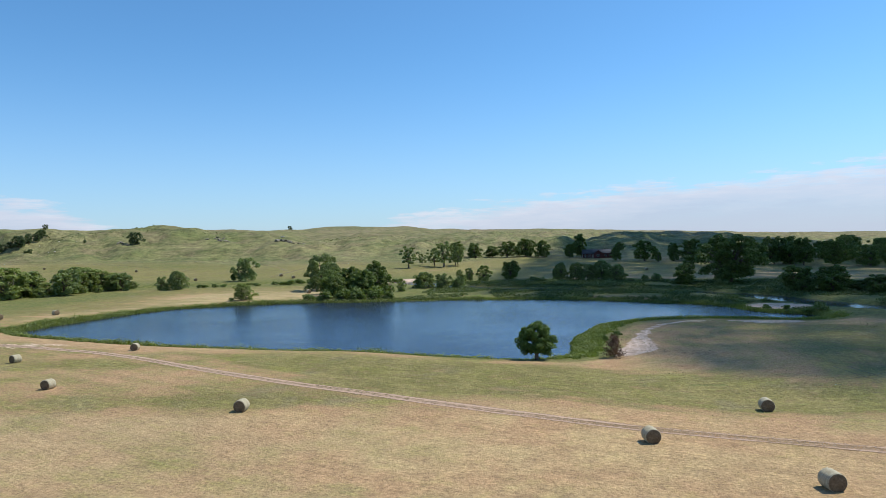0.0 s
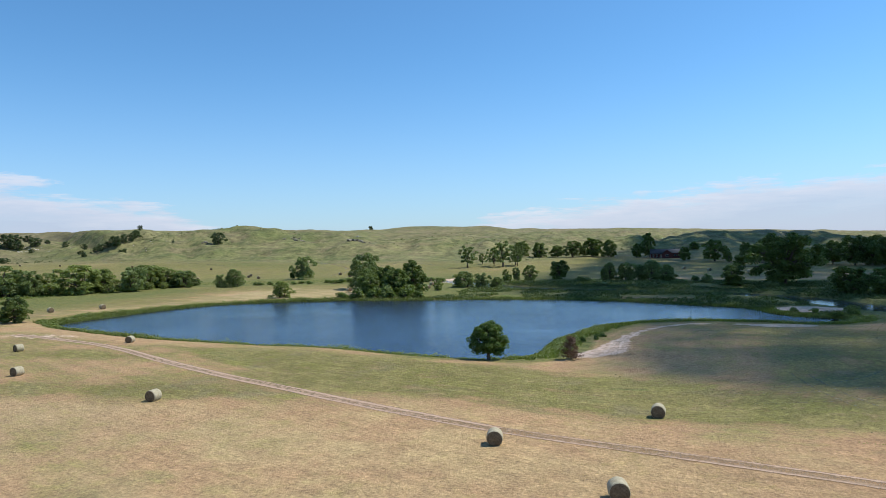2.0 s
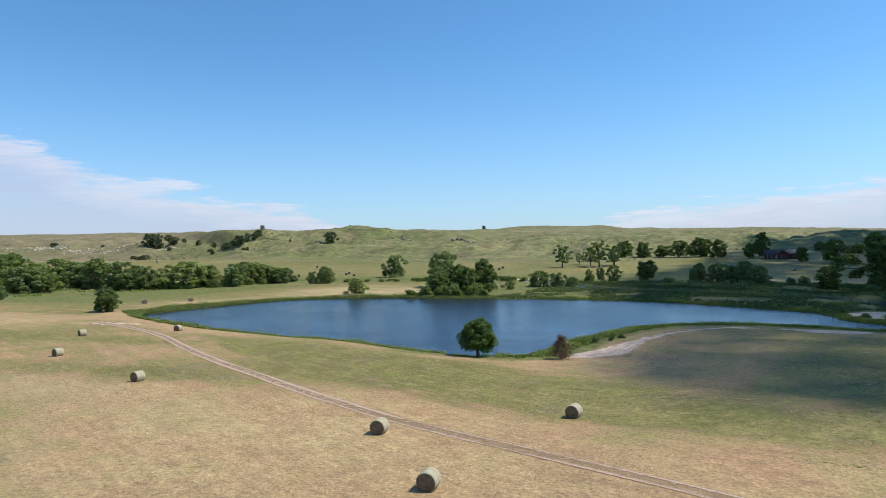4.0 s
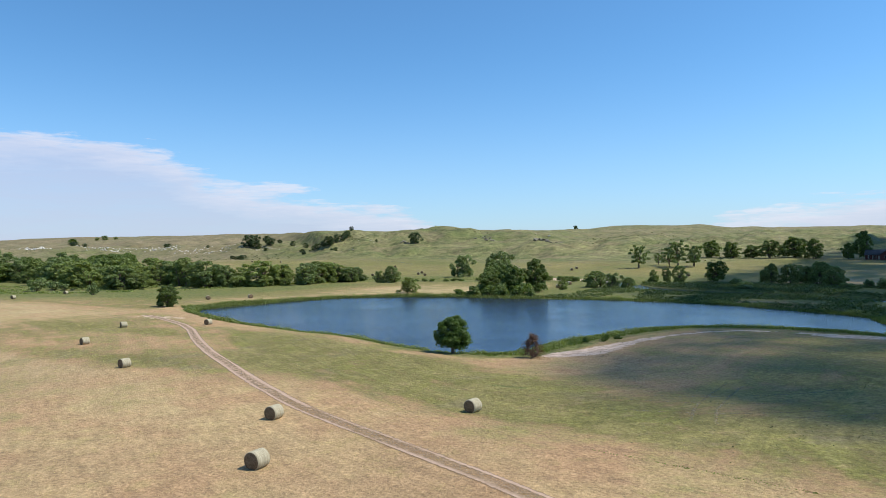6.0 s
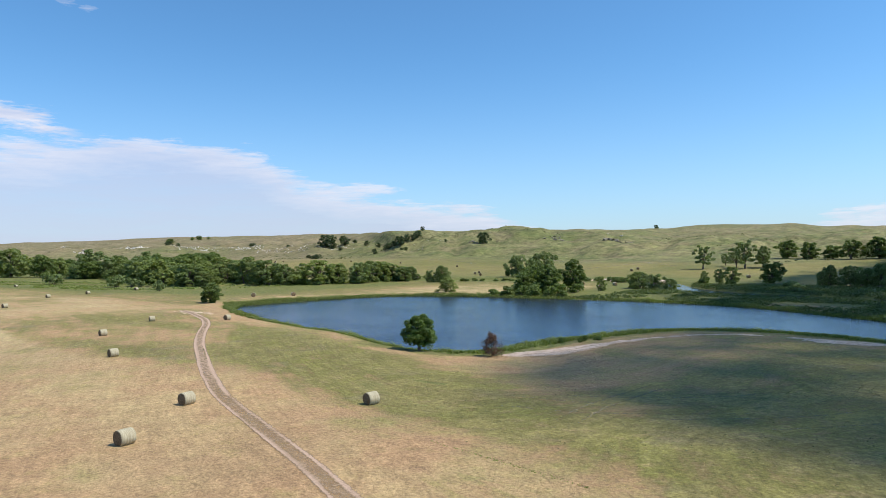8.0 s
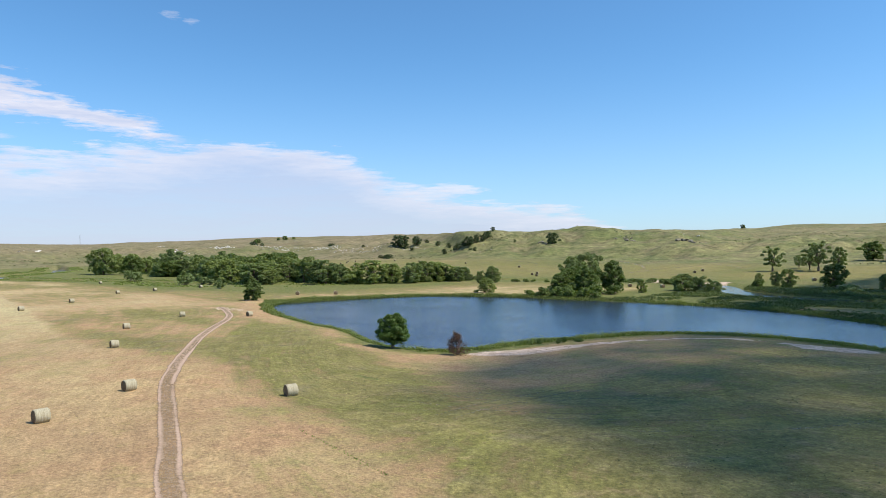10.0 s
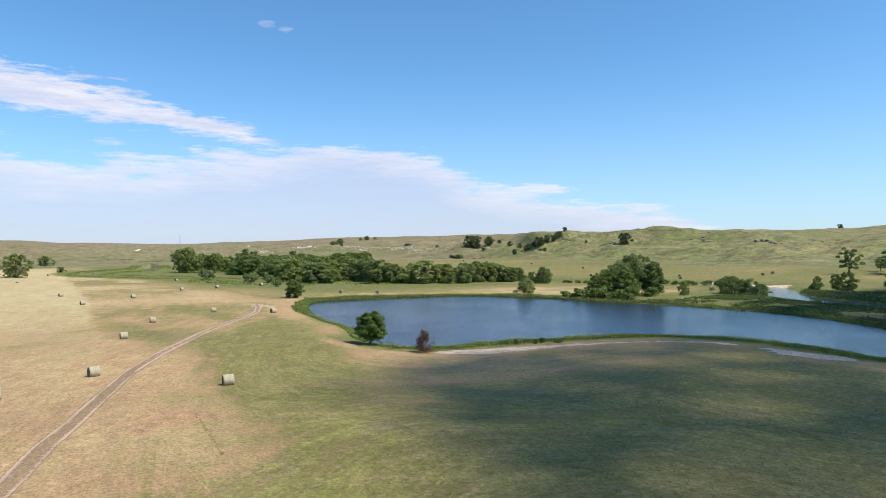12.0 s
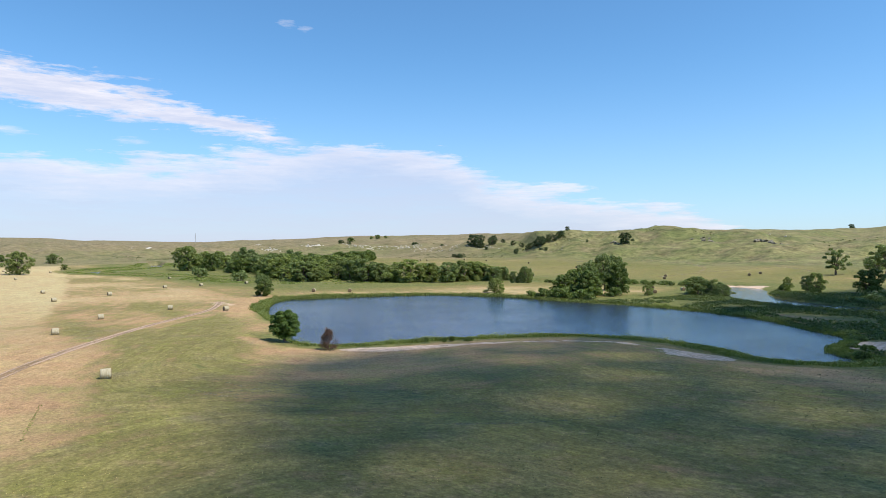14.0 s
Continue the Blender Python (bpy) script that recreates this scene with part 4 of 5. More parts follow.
row(SHRUB, (3, 4.5), [(34.5, 157.5, 1.9, 3.6), (38, 160, 2.2, 4), (31.5, 164, 1.5, 3), (28, 167, 1.3, 3), (40, 165, 2, 4), (24.5, 176, 1.2, 3), (-15.4, 111.4, 1.4, 1.2), (-13.3, 113.8, 1.3, 1.1), (-13.6, 115.4, 1.6, 1.4), (-12.6, 118.4, 1.0, 2.2), (22, 150, 0.9, 2.2), (14, 151, 0.9, 2.4)],
    "small dark green bush at the water's edge", "shrub", "bushes at the water's edge")

for i in range(22):
    x, y = spin.uniform(112, 250), spin.uniform(370, 480)
    high = spin.uniform(11, 17)
    set_down(spin.choice(FAR_TREE), x, y, high, high * spin.uniform(0.9, 1.2), (12, 12), spin.uniform(0, 360), "dark tree in the shelter wood by the ranch", "tree", "shelter wood")
for i in range(14):
    x, y = 56 + 7 * i + spin.uniform(-3, 3), 216 - 2.0 * i + spin.uniform(-4, 8)
    set_down(spin.choice(BROAD), x, y, spin.uniform(2.5, 6), spin.uniform(5, 9), (10, 9), spin.uniform(0, 360), "bushy green tree on the river bank", "tree", "trees on the river bank")

# the belt of trees along the river to the west
belt = curve_points([(-222, 272), (-228, 250), (-236, 232), (-252, 214), (-282, 198), (-325, 182), (-400, 186), (-450, 196)], 7.5)
for i, (x, y) in enumerate(belt):
    for k in range(4):
        bx, by = x - 3.5 * k + spin.uniform(-4, 4), y + spin.uniform(-3, 4) + 8.5 * k
        if river_distance(np.array([bx]), np.array([by]))[0] < 9:
            continue
        if spin.random() < (0.12, 0.25, 0.2, 0.3)[k]:
            continue
        grow = (0.62 + 0.38 * min(1, i / 5)) * (1 if k else 0.9)
        high = spin.choice((5.0, 7.0, 9.0, 12.0, 14.5)) * spin.uniform(0.9, 1.1) * (1.0, 0.95, 1.05, 1.1)[k] * grow * (1 + 0.0011 * (abs(x) - 220))
        near = x > -330
        set_down(spin.choice(BELT) if near else spin.choice(FAR_TREE), bx, by, high, high * spin.uniform(0.85, 1.5), (10, 9) if near else (12, 12),
                 spin.uniform(0, 360), "leafy green tree in the belt along the river", "tree", "belt along the river")
for i in range(40):
    t = i / 39
    x, y = -545 - 150 * t + spin.uniform(-14, 14), 285 + 120 * t + spin.uniform(-22, 22)
    high = spin.uniform(11, 16)
    set_down(FAR_TREE[3], x, y, high, high * 1.2, (12, 12), spin.uniform(0, 360), "dark tree in a far wood below the hills", "tree", "far wood")
for i in range(26):
    x, y = spin.uniform(-640, -420), spin.uniform(165, 235)
    high = spin.uniform(11, 18)
    if river_distance(np.array([x]), np.array([y]))[0] > 12:
        set_down(spin.choice(FAR_TREE), x, y, high, high * spin.uniform(1.0, 1.3), (12, 12), spin.uniform(0, 360), "round green tree in the river wood", "tree", "river wood")
row(FAR_TREE, (12, 12), [(-476, 31, 18.5, 19), (-714, 52, 11.6, 15), (-559, 61, 5.5, 7), (-735, 6, 8, 8), (-529, 154, 23.5, 30), (-467, 188, 23, 24), (-433, 199, 16, 18), (-515, 172, 17, 17)],
    "big round tree alone on the far meadow", "tree")
row(FAR_TREE, (12, 12), [(-1483, 756, 8, 12), (-1478, 772, 11, 17), (-1440, 776, 7, 10), (-1386, 659, 11, 19)], "dark tree on the far skyline", "tree", "trees on the far skyline")
row(OSIER, (3, 4.5), [(-368, 135, 9, 14), (-473, 179, 9, 13), (-308, 147, 8, 10.5), (-316, 151, 7.5, 8), (-336, 166, 7, 8), (-247, 143.5, 6, 6.2), (-328, 168, 5, 6)], "rounded green bush at the meadow's edge", "shrub")
row(BUSHY, (4, 5), [(-419, 571, 13.5, 14.5), (-463, 558, 4, 3.4), (-529, 587, 6.2, 5.5), (-519, 570, 8, 8), (-513, 562, 9.3, 9.3), (-507, 549, 8, 9), (-509, 542, 10.4, 8), (-514, 538, 8, 9), (-510, 531, 12, 13), (-516, 528, 6.5, 7.7),
                    (-493, 525, 5, 5), (-525, 528, 9, 10.4), (-533, 532, 7, 9), (-558, 541, 6.8, 6.8), (-526, 508, 5, 6.4), (-609, 565, 8, 7.2), (-482, 509, 2.4, 6), (-545, 523, 4, 7)],
    "dark cedar on the grass hillside", "cedar", "cedars on the hillside")
row(BUSHY, (4, 5), [(-649, 530, 17, 18), (-640, 535, 12, 12), (-655, 545, 12, 13), (-690, 590, 9, 11), (-631, 548, 10, 14.5), (-641, 572, 6, 7.5), (-611, 525, 4.2, 5.6), (-604, 473, 4, 8), (-579, 467, 6, 10.5), (-590, 470, 4, 9),
                    (-922, 587, 9.5, 13), (-746, 538, 4, 5), (-995, 481, 9.7, 11.6), (-985, 492, 7, 8), (-500, 1150, 9, 10)],
    "dark bushy cedar on the far slope", "cedar", "cedars on the far slope")

# low hedge between the hay strip and the far meadow
hedge = curve_points([(-186, 280), (-168, 292), (-150, 298), (-132, 303), (-116, 304), (-100, 296)], 5.0)
for x, y in hedge:
    set_down(spin.choice(SHRUB), x + spin.uniform(-2, 2), y + spin.uniform(-3, 3), spin.uniform(1.8, 3.6), spin.uniform(4, 7), (3, 4.5), spin.uniform(0, 360),
             "low green shrub in the hedge by the hay strip", "shrub", "hedge by the hay strip")

for proto in BIG + BELT + BUSHY + BROAD + WILLOW + AIRY + SHRUB + OSIER + FAR_TREE:
    discard(proto)


# ---- tall grass, reeds and herbs as loose growth ----
def tufts(name, x, y, high, blades, spread, mat, label, seed, leafy=0.0):
    """Many tufts of narrow bent blades, some of them broad-leaved."""
    rng = np.random.RandomState(seed)
    z = land(x, y)
    n = len(x) * blades
    bx, by = np.repeat(x, blades) + rng.normal(0, spread, n), np.repeat(y, blades) + rng.normal(0, spread, n)
    bz, h = np.repeat(z, blades) - 0.05, np.repeat(high, blades) * rng.uniform(0.45, 1.1, n)
    a = rng.uniform(0, 2 * math.pi, n)
    w = np.where(rng.rand(n) < leafy, 0.16, 0.05) * (0.6 + h)
    lean = rng.uniform(0.1, 0.55, n) * h
    b = rng.uniform(0, 2 * math.pi, n)
    c, s = np.cos(a) * w, np.sin(a) * w
    tipx, tipy = bx + np.cos(b) * lean, by + np.sin(b) * lean
    v = np.stack([np.stack([bx - c, by - s, bz], 1), np.stack([bx + c, by + s, bz], 1),
                  np.stack([bx * 0.6 + tipx * 0.4 + c * 1.1, by * 0.6 + tipy * 0.4 + s * 1.1, bz + h * 0.65], 1), np.stack([tipx, tipy, bz + h], 1)], 1)
    me = mesh_of(name, v.reshape(-1, 3), np.arange(4 * n).reshape(-1, 4), mat)
    return tagged(new(name, me), label, "grass", kind="stuff")


def shore_growth(seed, count, reach):
    rng = np.random.RandomState(seed)
    i = rng.randint(0, len(shore), count)
    t = rng.rand(count, 1)
    p = shore[i] * (1 - t) + shore[(i + 1) % len(shore)] * t + rng.normal(0, reach, (count, 2))
    d = shore_distance(p[:, 0], p[:, 1])
    keep = (d > -0.4) & (d < reach * 2.2)
    return p[keep, 0], p[keep, 1], d[keep]


def mounds(name, x, y, rad, high, per, leaf, mat, label, seed):
    """Low leafy mounds of growth: sprays over many small uneven domes."""
    rng = np.random.RandomState(seed)
    n = len(x) * per
    d = rng.normal(0, 1, (n, 3))
    d[:, 2] = np.abs(d[:, 2])
    d /= np.linalg.norm(d, axis=1)[:, None]
    k = rng.uniform(0.6, 1.1, (n, 1))
    flat = np.stack([np.repeat(rad, per), np.repeat(rad, per), np.repeat(high, per)], 1)
    p = np.stack([np.repeat(x, per), np.repeat(y, per), np.repeat(land(x, y), per)], 1) + d * k * flat
    v, f = leaf_cards(p, d + np.array([0, 0, 0.4]), leaf, rng, 0.6)
    return tagged(new(name, mesh_of(name, v, f, mat)), label, "undergrowth", kind="stuff")


x, y, d = shore_growth(3, 22000, 2.6)
bank = np.where((x < -26) & (y < 118), 0.5 + 0.3 * sstep(-95, -125, x), np.where(y < 160, 1.2, 0.9))
spit = (x > -24) & (y < 160)
keep = d < np.where(spit, 5.5, 2.4 * bank) + 1.2 * waves(x, y, 7, 2, 3)
x, y, bank = x[keep], y[keep], bank[keep]
tufts("shore_reeds", x, y, np.clip(0.26 + 0.14 * bank + 0.30 * waves(x, y, 8, 4, 3), 0.12, 0.9), 9, 0.30, LEAF_REED, "green reeds and rough grass along the water's edge", 5, 0.35)
x, y, d = shore_growth(4, 15000, 2.2)
keep = (d > 0.1) & (waves(x, y, 9, 14, 3) > np.where(((x > -24) & (y < 160)) | ((x < -26) & (y < 118)), -0.5, -0.1)) & (d < np.where((x < -26) & (y < 118), 2.3, np.where((x > -24) & (y < 160), 4.8, 3.4)))
x, y = x[keep], y[keep]
rng = np.random.RandomState(8)
size = rng.uniform(0.25, 0.75, len(x)) * (1 + 0.9 * np.clip(waves(x, y, 6, 19, 3), -0.5, 1))
mounds("shore_herbs", x, y, size, size * rng.uniform(0.7, 1.2, len(x)), 20, 0.15, LEAF_REED, "leafy green herbs in clumps on the pond bank", 9)
rng = np.random.RandomState(17)
x, y = rng.uniform(-105, 75, 24000), rng.uniform(160, 300, 24000)
d, dr = shore_distance(x, y), river_distance(x, y) - river_half(x)
keep = (d > 0.6) & (dr > 0.8) & (y > 206 - 45 * sstep(-20, 30, x)) & (y < 292 - 0.25 * x) & (waves(x, y, 16, 9, 4) > -0.3) & ((x > -72) | (d < 9)) & (((x - 31) / 12) ** 2 + ((y - 171) / 9) ** 2 > 1)
x, y = x[keep], y[keep]
size = rng.uniform(0.5, 1.3, len(x)) * (0.75 + 0.5 * np.clip(waves(x, y, 12, 6, 3), -0.5, 1))
mounds("marsh_growth", x, y, size * 1.2, size * rng.uniform(0.6, 1.1, len(x)), 16, 0.25, LEAF_MARSH, "rank green herbs and low willow on wet ground", 6)

rng = np.random.RandomState(19)
x, y = rng.uniform(-700, -160, 30000), rng.uniform(60, 275, 30000)
d, dr = shore_distance(x, y), river_distance(x, y) - river_half(x)
keep = (d > 4) & (dr > 2.5) & (dr < 10 + 20 * sstep(-210, -260, x) - 18 * sstep(-340, -380, x) + 6 * waves(x, y, 30, 13, 3)) & (waves(x, y, 14, 22, 4) > -0.15)
x, y = x[keep], y[keep]
size = rng.uniform(0.4, 1.2, len(x)) * (0.8 + 0.6 * np.clip(waves(x, y, 20, 7, 3), -0.5, 1))
mounds("river_growth", x, y, size * 1.5, size * rng.uniform(0.5, 1.0, len(x)), 10, 0.42, LEAF_REED, "rank green grass and herbs along the river", 16)
rng = np.random.RandomState(21)
x, y = rng.uniform(-162, -60, 26000), rng.uniform(96, 216, 26000)
d = shore_distance(x, y)
keep = (d > 0.1) & (d < 3.4 + 2.6 * waves(x, y, 11, 23, 3)) & (waves(x, y, 6, 24, 3) > -0.35) & ((x < -92) | (y > 150))
x, y = x[keep], y[keep]
size = rng.uniform(0.35, 0.9, len(x)) * (1 + 0.25 * (y > 150)) * (1 + 0.9 * np.clip(waves(x, y, 8, 25, 3), -0.6, 1))
mounds("bank_herbs", x, y, size, size * rng.uniform(0.6, 1.1, len(x)), 16, 0.22, LEAF_REED, "tall leafy green herbs on the western pond bank", 26)
# dark grass clumps and scrub over the hillsides
rng = np.random.RandomState(27)
ang, away = np.radians(rng.uniform(2, 84, 12000)), rng.uniform(0, 1, 12000)
deg = np.degrees(ang)
foot, crest = np.interp(deg, FOOT[:, 0], FOOT[:, 1]), np.interp(deg, RIDGE[:, 0], RIDGE[:, 1])
reach = foot + away * np.minimum(crest - foot, 480)
x, y = 20 - np.sin(ang) * reach, 20 + np.cos(ang) * reach
keep = waves(x, y, 70, 34, 4) > 0.15 + 0.4 * rng.rand(len(x))
x, y = x[keep], y[keep]
size = rng.uniform(0.4, 1.3, len(x))
mounds("hill_scrub", x, y, size, size * rng.uniform(0.4, 0.9, len(x)), 9, 0.5, LEAF_SCRUB, "dark grass clumps and low scrub on the hillsides", 28)


# ---- bales ----
def make_bale(seed):
    """A round bale lying on its side: net-wrapped drum with a slight sag, and two cut ends with a rolled-up spiral."""
    rng = np.random.RandomState(seed)
    root = new("hay_bale")
    rad, half_len, sides = 0.65, 0.61, 40
    rings = [(-half_len, 0.93), (-half_len * 0.95, 0.985), (-half_len * 0.6, 1.0), (-0.2, 1.01), (0.25, 1.005), (half_len * 0.6, 1.0), (half_len * 0.95, 0.985), (half_len, 0.93)]
    lumps = rng.uniform(-0.018, 0.018, sides)
    verts, faces = [], []

    def rim(k, y):
        t = 2 * math.pi * k / sides
        r = rad * (1 + lumps[k] + rng.uniform(-0.006, 0.006))
        px, pz = math.cos(t) * r, math.sin(t) * r
        return px * 1.02, y, max(pz, -rad * 0.93) + rad * 0.93

    for y, k in rings:
        for s in range(sides):
            vx, vy, vz = rim(s, y)
            verts.append((vx * k, vy, (vz - rad * 0.93) * k + rad * 0.93))
    for i in range(len(rings) - 1):
        for s in range(sides):
            j = (s + 1) % sides
            faces.append((i * sides + s, i * sides + j, (i + 1) * sides + j, (i + 1) * sides + s))
    part("net_wrap", mesh_of("net_wrap", verts, faces, BALE_NET, True), root)
    for end in (-1, 1):
        verts, faces = [], []
        steps = [0.93, 0.80, 0.74, 0.60, 0.54, 0.40, 0.34, 0.20, 0.02]
        for i, k in enumerate(steps):
            for s in range(sides):
                vx, vy, vz = rim(s, 0)
                inset = (0.02 if i % 2 else 0.0) + 0.05 * (k > 0.9) - 0.02 + rng.uniform(0, 0.015)
                verts.append((vx * k, end * (half_len + 0.02 - inset), (vz - rad * 0.93) * k + rad * 0.93))
        for i in range(len(steps) - 1):
            for s in range(sides):
                j = (s + 1) % sides
                q = (i * sides + s, i * sides + j, (i + 1) * sides + j, (i + 1) * sides + s)
                faces.append(q if end < 0 else q[::-1])
        part("end_face", mesh_of("end_face", verts, faces, BALE_END), root, "rolled dry hay end")
    return root


bales = [make_bale(s) for s in (1, 2)]


def lay_bales(places, label, group, turn=0.0, scale=1.0):
    for i, (x, y, *own) in enumerate(places):
        m = pose(x, y, land_at(x, y) - 0.04, 0, 0, own[0] if own else turn + spin.uniform(-9, 9)) @ Matrix.Scale(scale, 4)
        tagged(copy_thing(bales[i % 2], m), label, "hay bale", group)


lay_bales([(-56.5, 54.4, 2), (-16.6, 46.8, 11), (-3.8, 59.8, -3), (-6.5, 37.0, 10), (-95.5, 93.9, 15), (-86.8, 63.6, 0), (-107.8, 81.7, -12)],
          "round net-wrapped hay bale lying on mown stubble", "bales on the near meadow")
lay_bales([(-163, 54), (-224, 50), (-192, 72), (-242, 98), (-253, 116), (-364, 117), (-266, 141), (-401, 33), (-500, 35), (-503, 51), (-523, 20)],
          "pale round hay bale on the far mown meadow", "bales on the western meadow", 20, 1.12)
lay_bales([(-169, 144), (-163, 157), (-112, 274), (-96, 274), (-119, 238), (-90, 251)], "round hay bale on the strip behind the pond", "bales on the hay strip", 60, 1.2)
lay_bales([(-169, 346), (-184, 364), (-154, 399), (-158, 415), (-239, 295), (-253, 320), (-233, 341), (-238, 351), (-220, 331), (-304, 402), (-315, 341), (-393, 424),
           (-476, 434), (-523, 437), (-479, 359), (-553, 388), (-565, 403), (-584, 416), (-569, 416), (-69, 356), (15, 395), (27, 376), (44, 357)],
          "weathered round hay bale on the meadow below the hills", "bales below the hills", 40, 1.3)
for b in bales:
    discard(b)


# ---- weeds and loose straw on the meadow ----
rng = np.random.RandomState(29)
x, y = rng.uniform(-10, 100, 15000), rng.uniform(52, 145, 15000)
keep = (shore_distance(x, y) > 4) & (rng.rand(15000) < np.clip(0.12 + 0.4 * sstep(5, 35, x) * sstep(58, 80, y) + 0.5 * waves(x, y, 14, 51, 3), 0, 1))
x, y = x[keep], y[keep]
size = rng.uniform(0.03, 0.08, len(x)) * (1 + 0.8 * np.clip(waves(x, y, 5, 57, 3), -0.6, 1))
mounds("meadow_weeds", x, y, size, size * 0.7, 7, 0.06, LEAF_WEED, "small dark weeds scattered over the mown meadow", 30)
rng = np.random.RandomState(37)
t = rng.rand(120)
x = np.concatenate([11 + 15 * t, rng.normal(12, 5, 80)])
y = np.concatenate([53.2 - 1.1 * t + rng.normal(0, 0.12, 120), rng.normal(129, 3.5, 80)])
size = np.concatenate([rng.uniform(0.015, 0.04, 120), rng.uniform(0.10, 0.28, 80)])
mounds("weed_clumps", x, y, size, size * 0.9, 10, 0.045, LEAF_REED, "dark green weed clumps in a line on the mown field", 38)
x, y = rng.uniform(-125, 60, 15000), rng.uniform(20, 98, 15000)
keep = (shore_distance(x, y) > 4) & (waves(x, y, 11, 53, 4) > -0.05) & (line_distance(x, y, track[::8]) > 1.9)
x, y = x[keep], y[keep]
tufts("loose_straw", x, y, 0.05 + 0.07 * rng.rand(len(x)), 4, 0.3, LEAF_STRAW, "pale loose straw left on the mown stubble", 31)


# ---- rock on the slopes ----
def outcrop(bm, x, y, count, spread, size, seed):
    """Weathered rocks in a loose row along the slope, bedded in the ground."""
    rng = np.random.RandomState(seed)
    for i in range(count):
        px, py = x + rng.normal(0, spread), y + rng.normal(0, spread * 0.45)
        r = size * rng.uniform(0.4, 1.2)
        m = pose(px, py, land_at(px, py) + r * 0.12, *rng.uniform(-25, 25, 2), rng.uniform(0, 360)) @ Matrix.Diagonal((r * rng.uniform(0.8, 1.6), r, r * rng.uniform(0.35, 0.7), 1))
        made = bmesh.ops.create_icosphere(bm, subdivisions=1, radius=1.0, matrix=m)
        for v in made["verts"]:
            v.co += Vector(rng.uniform(-0.16, 0.16, 3) * r)


PALE = [(-1025, 446, 26, 7), (-1231, 396, 10, 4), (-987, 491, 14, 3), (-955, 493, 14, 3), (-928, 494, 16, 3.2), (-923, 518, 14, 3), (-900, 542, 14, 3), (-838, 544, 14, 3), (-786, 531, 14, 3), (-745, 522, 12, 2.6),
        (-701, 520, 14, 2.6), (-702, 538, 8, 2), (-630, 530, 12, 2.2), (-619, 538, 8, 2), (-475, 539, 6, 1.4), (-340, 706, 2, 5), (-1090, 173, 22, 5), (-988, 353, 16, 4), (-860, 535, 14, 3), (-560, 420, 1, 1.0)]


def finish_rocks(name, bm, mat, label):
    me = bpy.data.meshes.new(name)
    bm.to_mesh(me)
    bm.free()
    me.materials.append(mat)
    return tagged(new(name, me), label, "rock", kind="stuff")


rocks = bmesh.new()
for i, (x, y, n, size) in enumerate(PALE):
    outcrop(rocks, x, y, n * 2, 16, size * 0.42, 200 + i)
finish_rocks("pale_rocks", rocks, ROCK, "pale weathered rocks breaking out of the grass slopes")
rocks = bmesh.new()
for i, (x, y, n, size) in enumerate([(-284, 604, 9, 2.6), (-276, 612, 8, 2.4), (-352, 612, 6, 2.0), (-362, 620, 5, 1.8), (-430, 566, 7, 2.2)]):
    outcrop(rocks, x, y, n, 6, size, 240 + i)
finish_rocks("dark_rocks", rocks, DARK_ROCK, "dark broken rock ledges in the grass slope")


# ---- the ranch house under the hills, and the mast ----
RED_WALL = plain_material("dark_red_boards", (0.085, 0.028, 0.024), (0.13, 0.045, 0.038), 2.0, relief=0.02, stretch=(1, 1, 6))
ROOF_GREY = plain_material("roof_shingle", (0.05, 0.05, 0.055), (0.10, 0.10, 0.105), 3.0, relief=0.03)
WHITE_TRIM = plain_material("white_trim", (0.30, 0.28, 0.25), (0.42, 0.40, 0.37), 2.0)
STEEL = plain_material("galvanised_steel", (0.28, 0.29, 0.30), (0.42, 0.43, 0.44), 4.0, rough=0.5)
PANE, pane_nt, pane_bsdf = material("window_glass", 0.05)
pane_bsdf.inputs["Base Color"].default_value = (0.02, 0.025, 0.03, 1)
pane_bsdf.inputs["Specular IOR Level"].default_value = 0.6


def block(name, lo, hi, mat, parent, bevel=0.03, label=""):
    bm = bmesh.new()
    size = [b - a for a, b in zip(lo, hi)]
    mid = [(a + b) / 2 for a, b in zip(lo, hi)]
    bmesh.ops.create_cube(bm, size=1.0, matrix=Matrix.Translation(mid) @ Matrix.Diagonal((*size, 1)))
    bmesh.ops.bevel(bm, geom=bm.edges[:], offset=bevel, segments=1, affect="EDGES")
    me = bpy.data.meshes.new(name)
    bm.to_mesh(me)
    bm.free()
    me.materials.append(mat)
    return part(name, me, parent, label)


def gable(name, x0, x1, y0, y1, eave, ridge, mat, parent, along="x", thick=0.25, over=0.5):
    """A pitched roof with thickness and overhang, its ridge along x or y."""
    if along == "x":
        rim = [(y0 - over, eave), ((y0 + y1) / 2, ridge), (y1 + over, eave)]
        ring = lambda t, up: [(t, a, b + up) for a, b in rim]
        ends = (x0 - over, x1 + over)
    else:
        rim = [(x0 - over, eave), ((x0 + x1) / 2, ridge), (x1 + over, eave)]
        ring = lambda t, up: [(a, t, b + up) for a, b in rim]
        ends = (y0 - over, y1 + over)
    v = ring(ends[0], 0) + ring(ends[1], 0) + ring(ends[0], thick) + ring(ends[1], thick)
    f = [(0, 1, 4, 3), (1, 2, 5, 4), (6, 9, 10, 7), (7, 10, 11, 8), (0, 3, 9, 6), (2, 8, 11, 5), (0, 6, 7, 1), (1, 7, 8, 2), (3, 4, 10, 9), (4, 5, 11, 10)]
    return part(name, mesh_of(name, v, f, mat), parent)


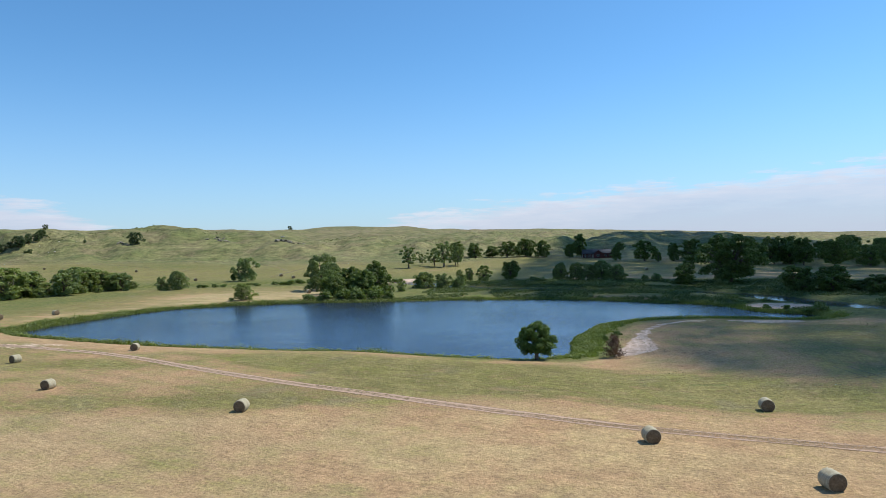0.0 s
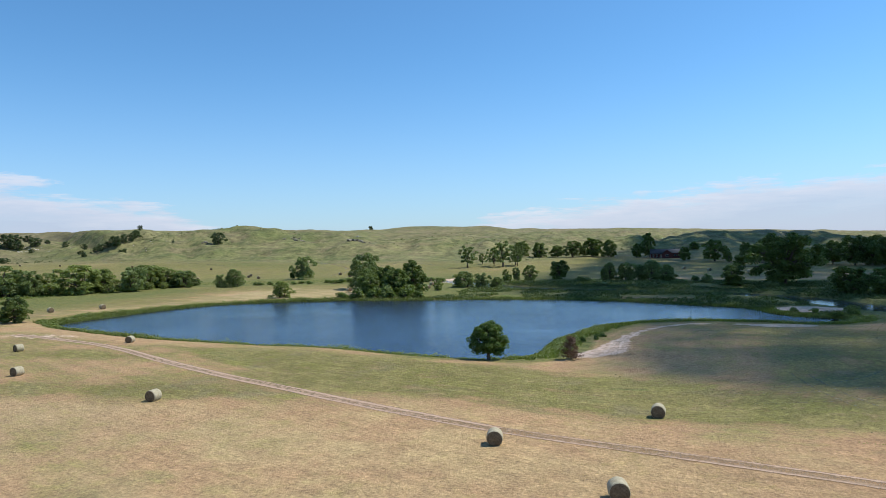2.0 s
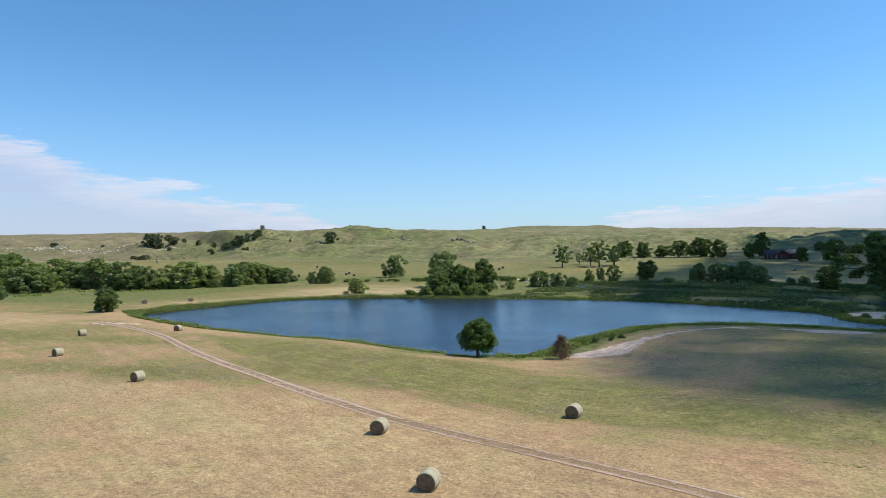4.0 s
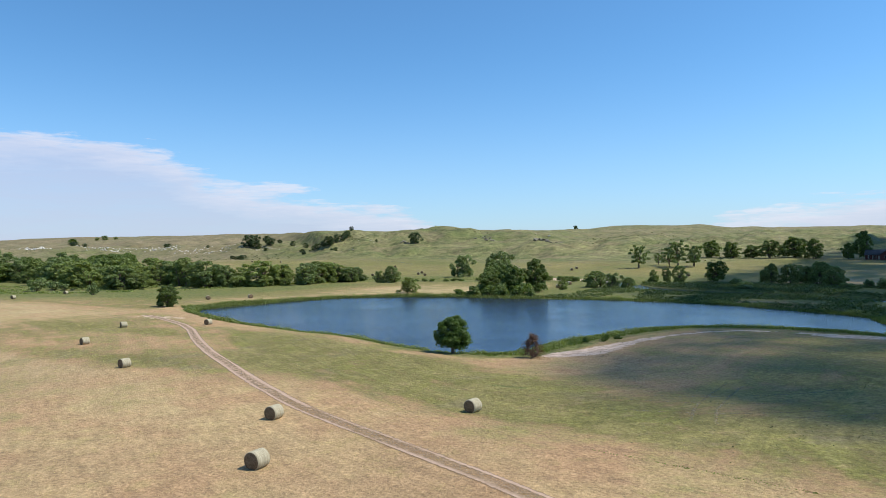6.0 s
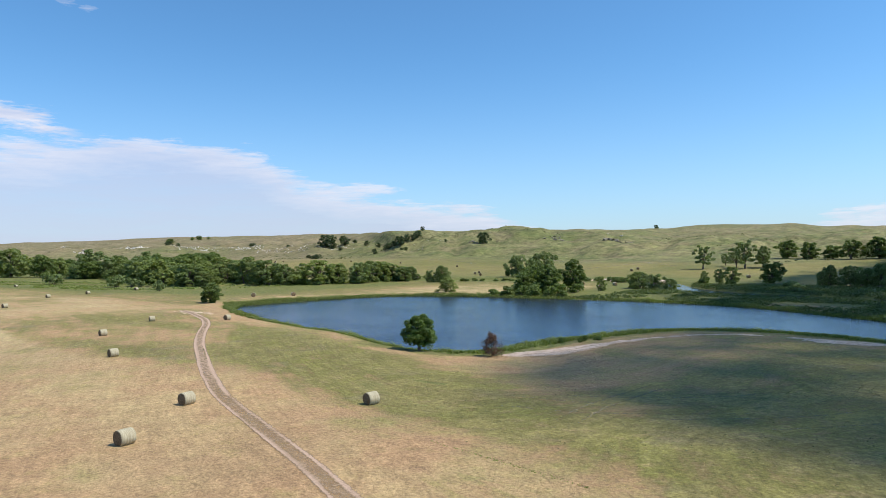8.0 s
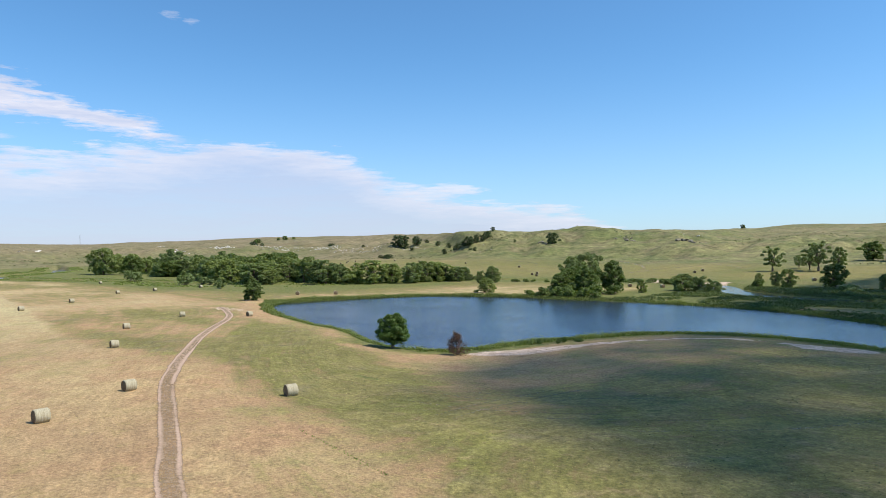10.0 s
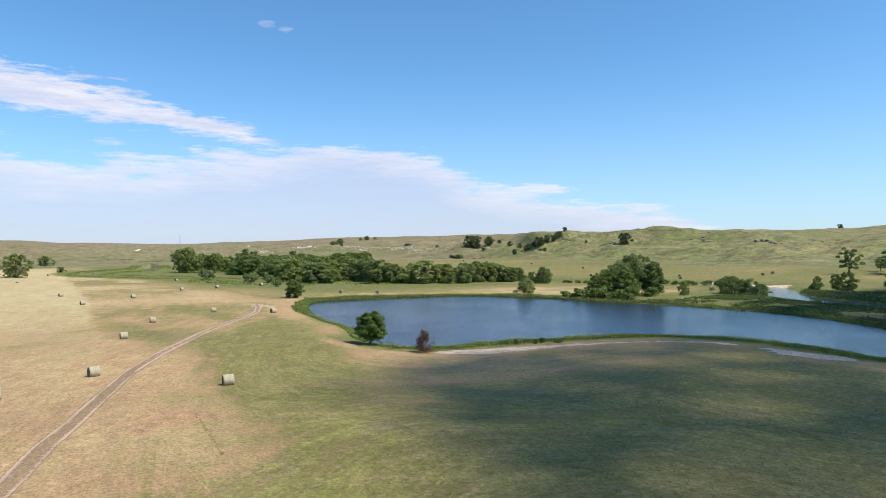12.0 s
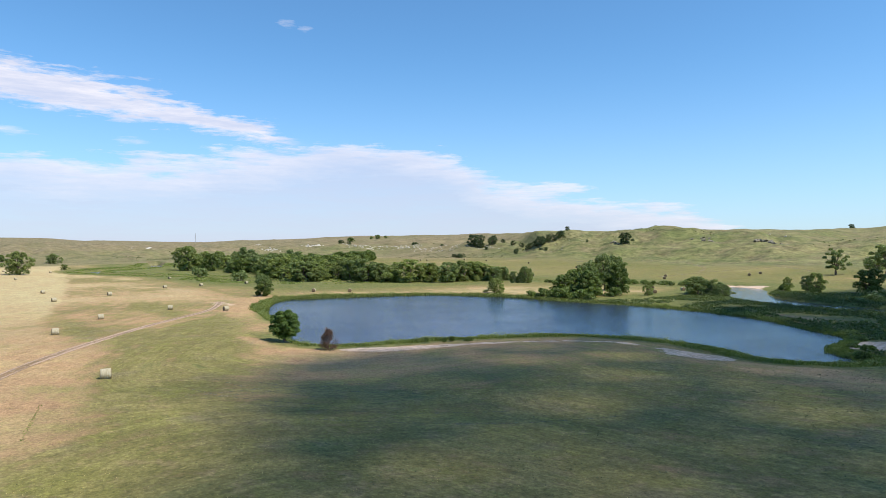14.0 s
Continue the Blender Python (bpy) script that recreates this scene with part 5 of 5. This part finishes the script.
def ranch_house():
    home = new("ranch_house")
    block("wall", (-11, -4.5, -0.5), (11, 4.5, 2.9), RED_WALL, home)
    block("wall", (-2.6, -7.2, -0.5), (4.0, -4.5, 2.9), RED_WALL, home)
    gable_v = [(-2.6, -7.2, 2.9), (4.0, -7.2, 2.9), (0.7, -7.2, 5.4), (-2.6, -6.9, 2.9), (4.0, -6.9, 2.9), (0.7, -6.9, 5.4)]
    part("gable_wall", mesh_of("gable_wall", gable_v, [(0, 1, 2), (5, 4, 3)], RED_WALL), home)
    for e in (-11, 11):
        w = 0.15 if e < 0 else -0.15
        v = [(e, -4.5, 2.9), (e, 4.5, 2.9), (e, 0, 5.6), (e + w, -4.5, 2.9), (e + w, 4.5, 2.9), (e + w, 0, 5.6)]
        part("gable_wall", mesh_of("gable_wall", v, [(0, 1, 2), (5, 4, 3)], RED_WALL), home)
    roof = gable("roof", -11, 11, -4.5, 4.5, 2.75, 5.75, ROOF_GREY, home)
    block("chimney", (5.0, 0.3, 4.6), (6.0, 1.3, 6.6), DARK_ROCK, roof)
    gable("roof", -2.6, 4.0, -7.2, 0.0, 2.75, 5.55, ROOF_GREY, home, "y")
    block("porch_roof", (-11.2, -7.0, 2.55), (-2.6, -4.4, 2.75), ROOF_GREY, home)
    for i in range(5):
        block("porch_post", (-11 + 2.0 * i, -6.9, -0.4), (-10.82 + 2.0 * i, -6.72, 2.55), WHITE_TRIM, home, 0.02)
    block("porch_floor", (-11.2, -7.0, -0.5), (-2.6, -4.5, -0.1), BARK, home)
    for wx, wy, ww in ((-9, -4.5, 1.4), (-6.5, -4.5, 1.4), (0.7, -7.2, 2.2), (6, -4.5, 1.6), (9, -4.5, 1.4)):
        win = block("window", (wx - ww / 2, wy - 0.08, 0.7), (wx + ww / 2, wy - 0.01, 2.2), WHITE_TRIM, home, 0.02)
        block("pane", (wx - ww / 2 + 0.12, wy - 0.12, 0.82), (wx - 0.05, wy - 0.085, 2.08), PANE, win, 0.01)
        block("pane", (wx + 0.05, wy - 0.12, 0.82), (wx + ww / 2 - 0.12, wy - 0.085, 2.08), PANE, win, 0.01)
    block("door", (-4.2, -4.6, -0.1), (-3.2, -4.51, 2.1), WHITE_TRIM, home, 0.02)
    home.matrix_basis = pose(9, 509, land_at(9, 509) + 0.35, 0, 0, -4)
    tagged(home, "low dark red ranch house with a grey gabled roof", "house")


ranch_house()


def mast(x, y, high):
    """A slender three-legged lattice mast."""
    root = new("radio_mast")
    legs = [(math.cos(a) * 0.7, math.sin(a) * 0.7) for a in (0, 2.094, 4.189)]
    for lx, ly in legs:
        v, f = tube([(lx, ly, 0), (lx, ly, high)], [0.22, 0.16], 6)
        part("leg", mesh_of("leg", [tuple(q) for q in v], f, STEEL), root)
    verts, faces = [], []
    for k in range(int(high / 2)):
        for i in range(3):
            a, b = legs[i], legs[(i + 1) % 3]
            v, f = tube([(*a, 2 * k), (*b, 2 * k + 2)], [0.08, 0.08], 4)
            base = len(verts)
            verts += [tuple(q) for q in v]
            faces += [tuple(base + q for q in c) for c in f]
    part("bracing", mesh_of("bracing", verts, faces, STEEL), root)
    root.matrix_basis = pose(x, y, land_at(x, y) - 0.5)
    tagged(root, "thin grey lattice mast on the far ridge", "mast")


mast(-2320, 470, 34)
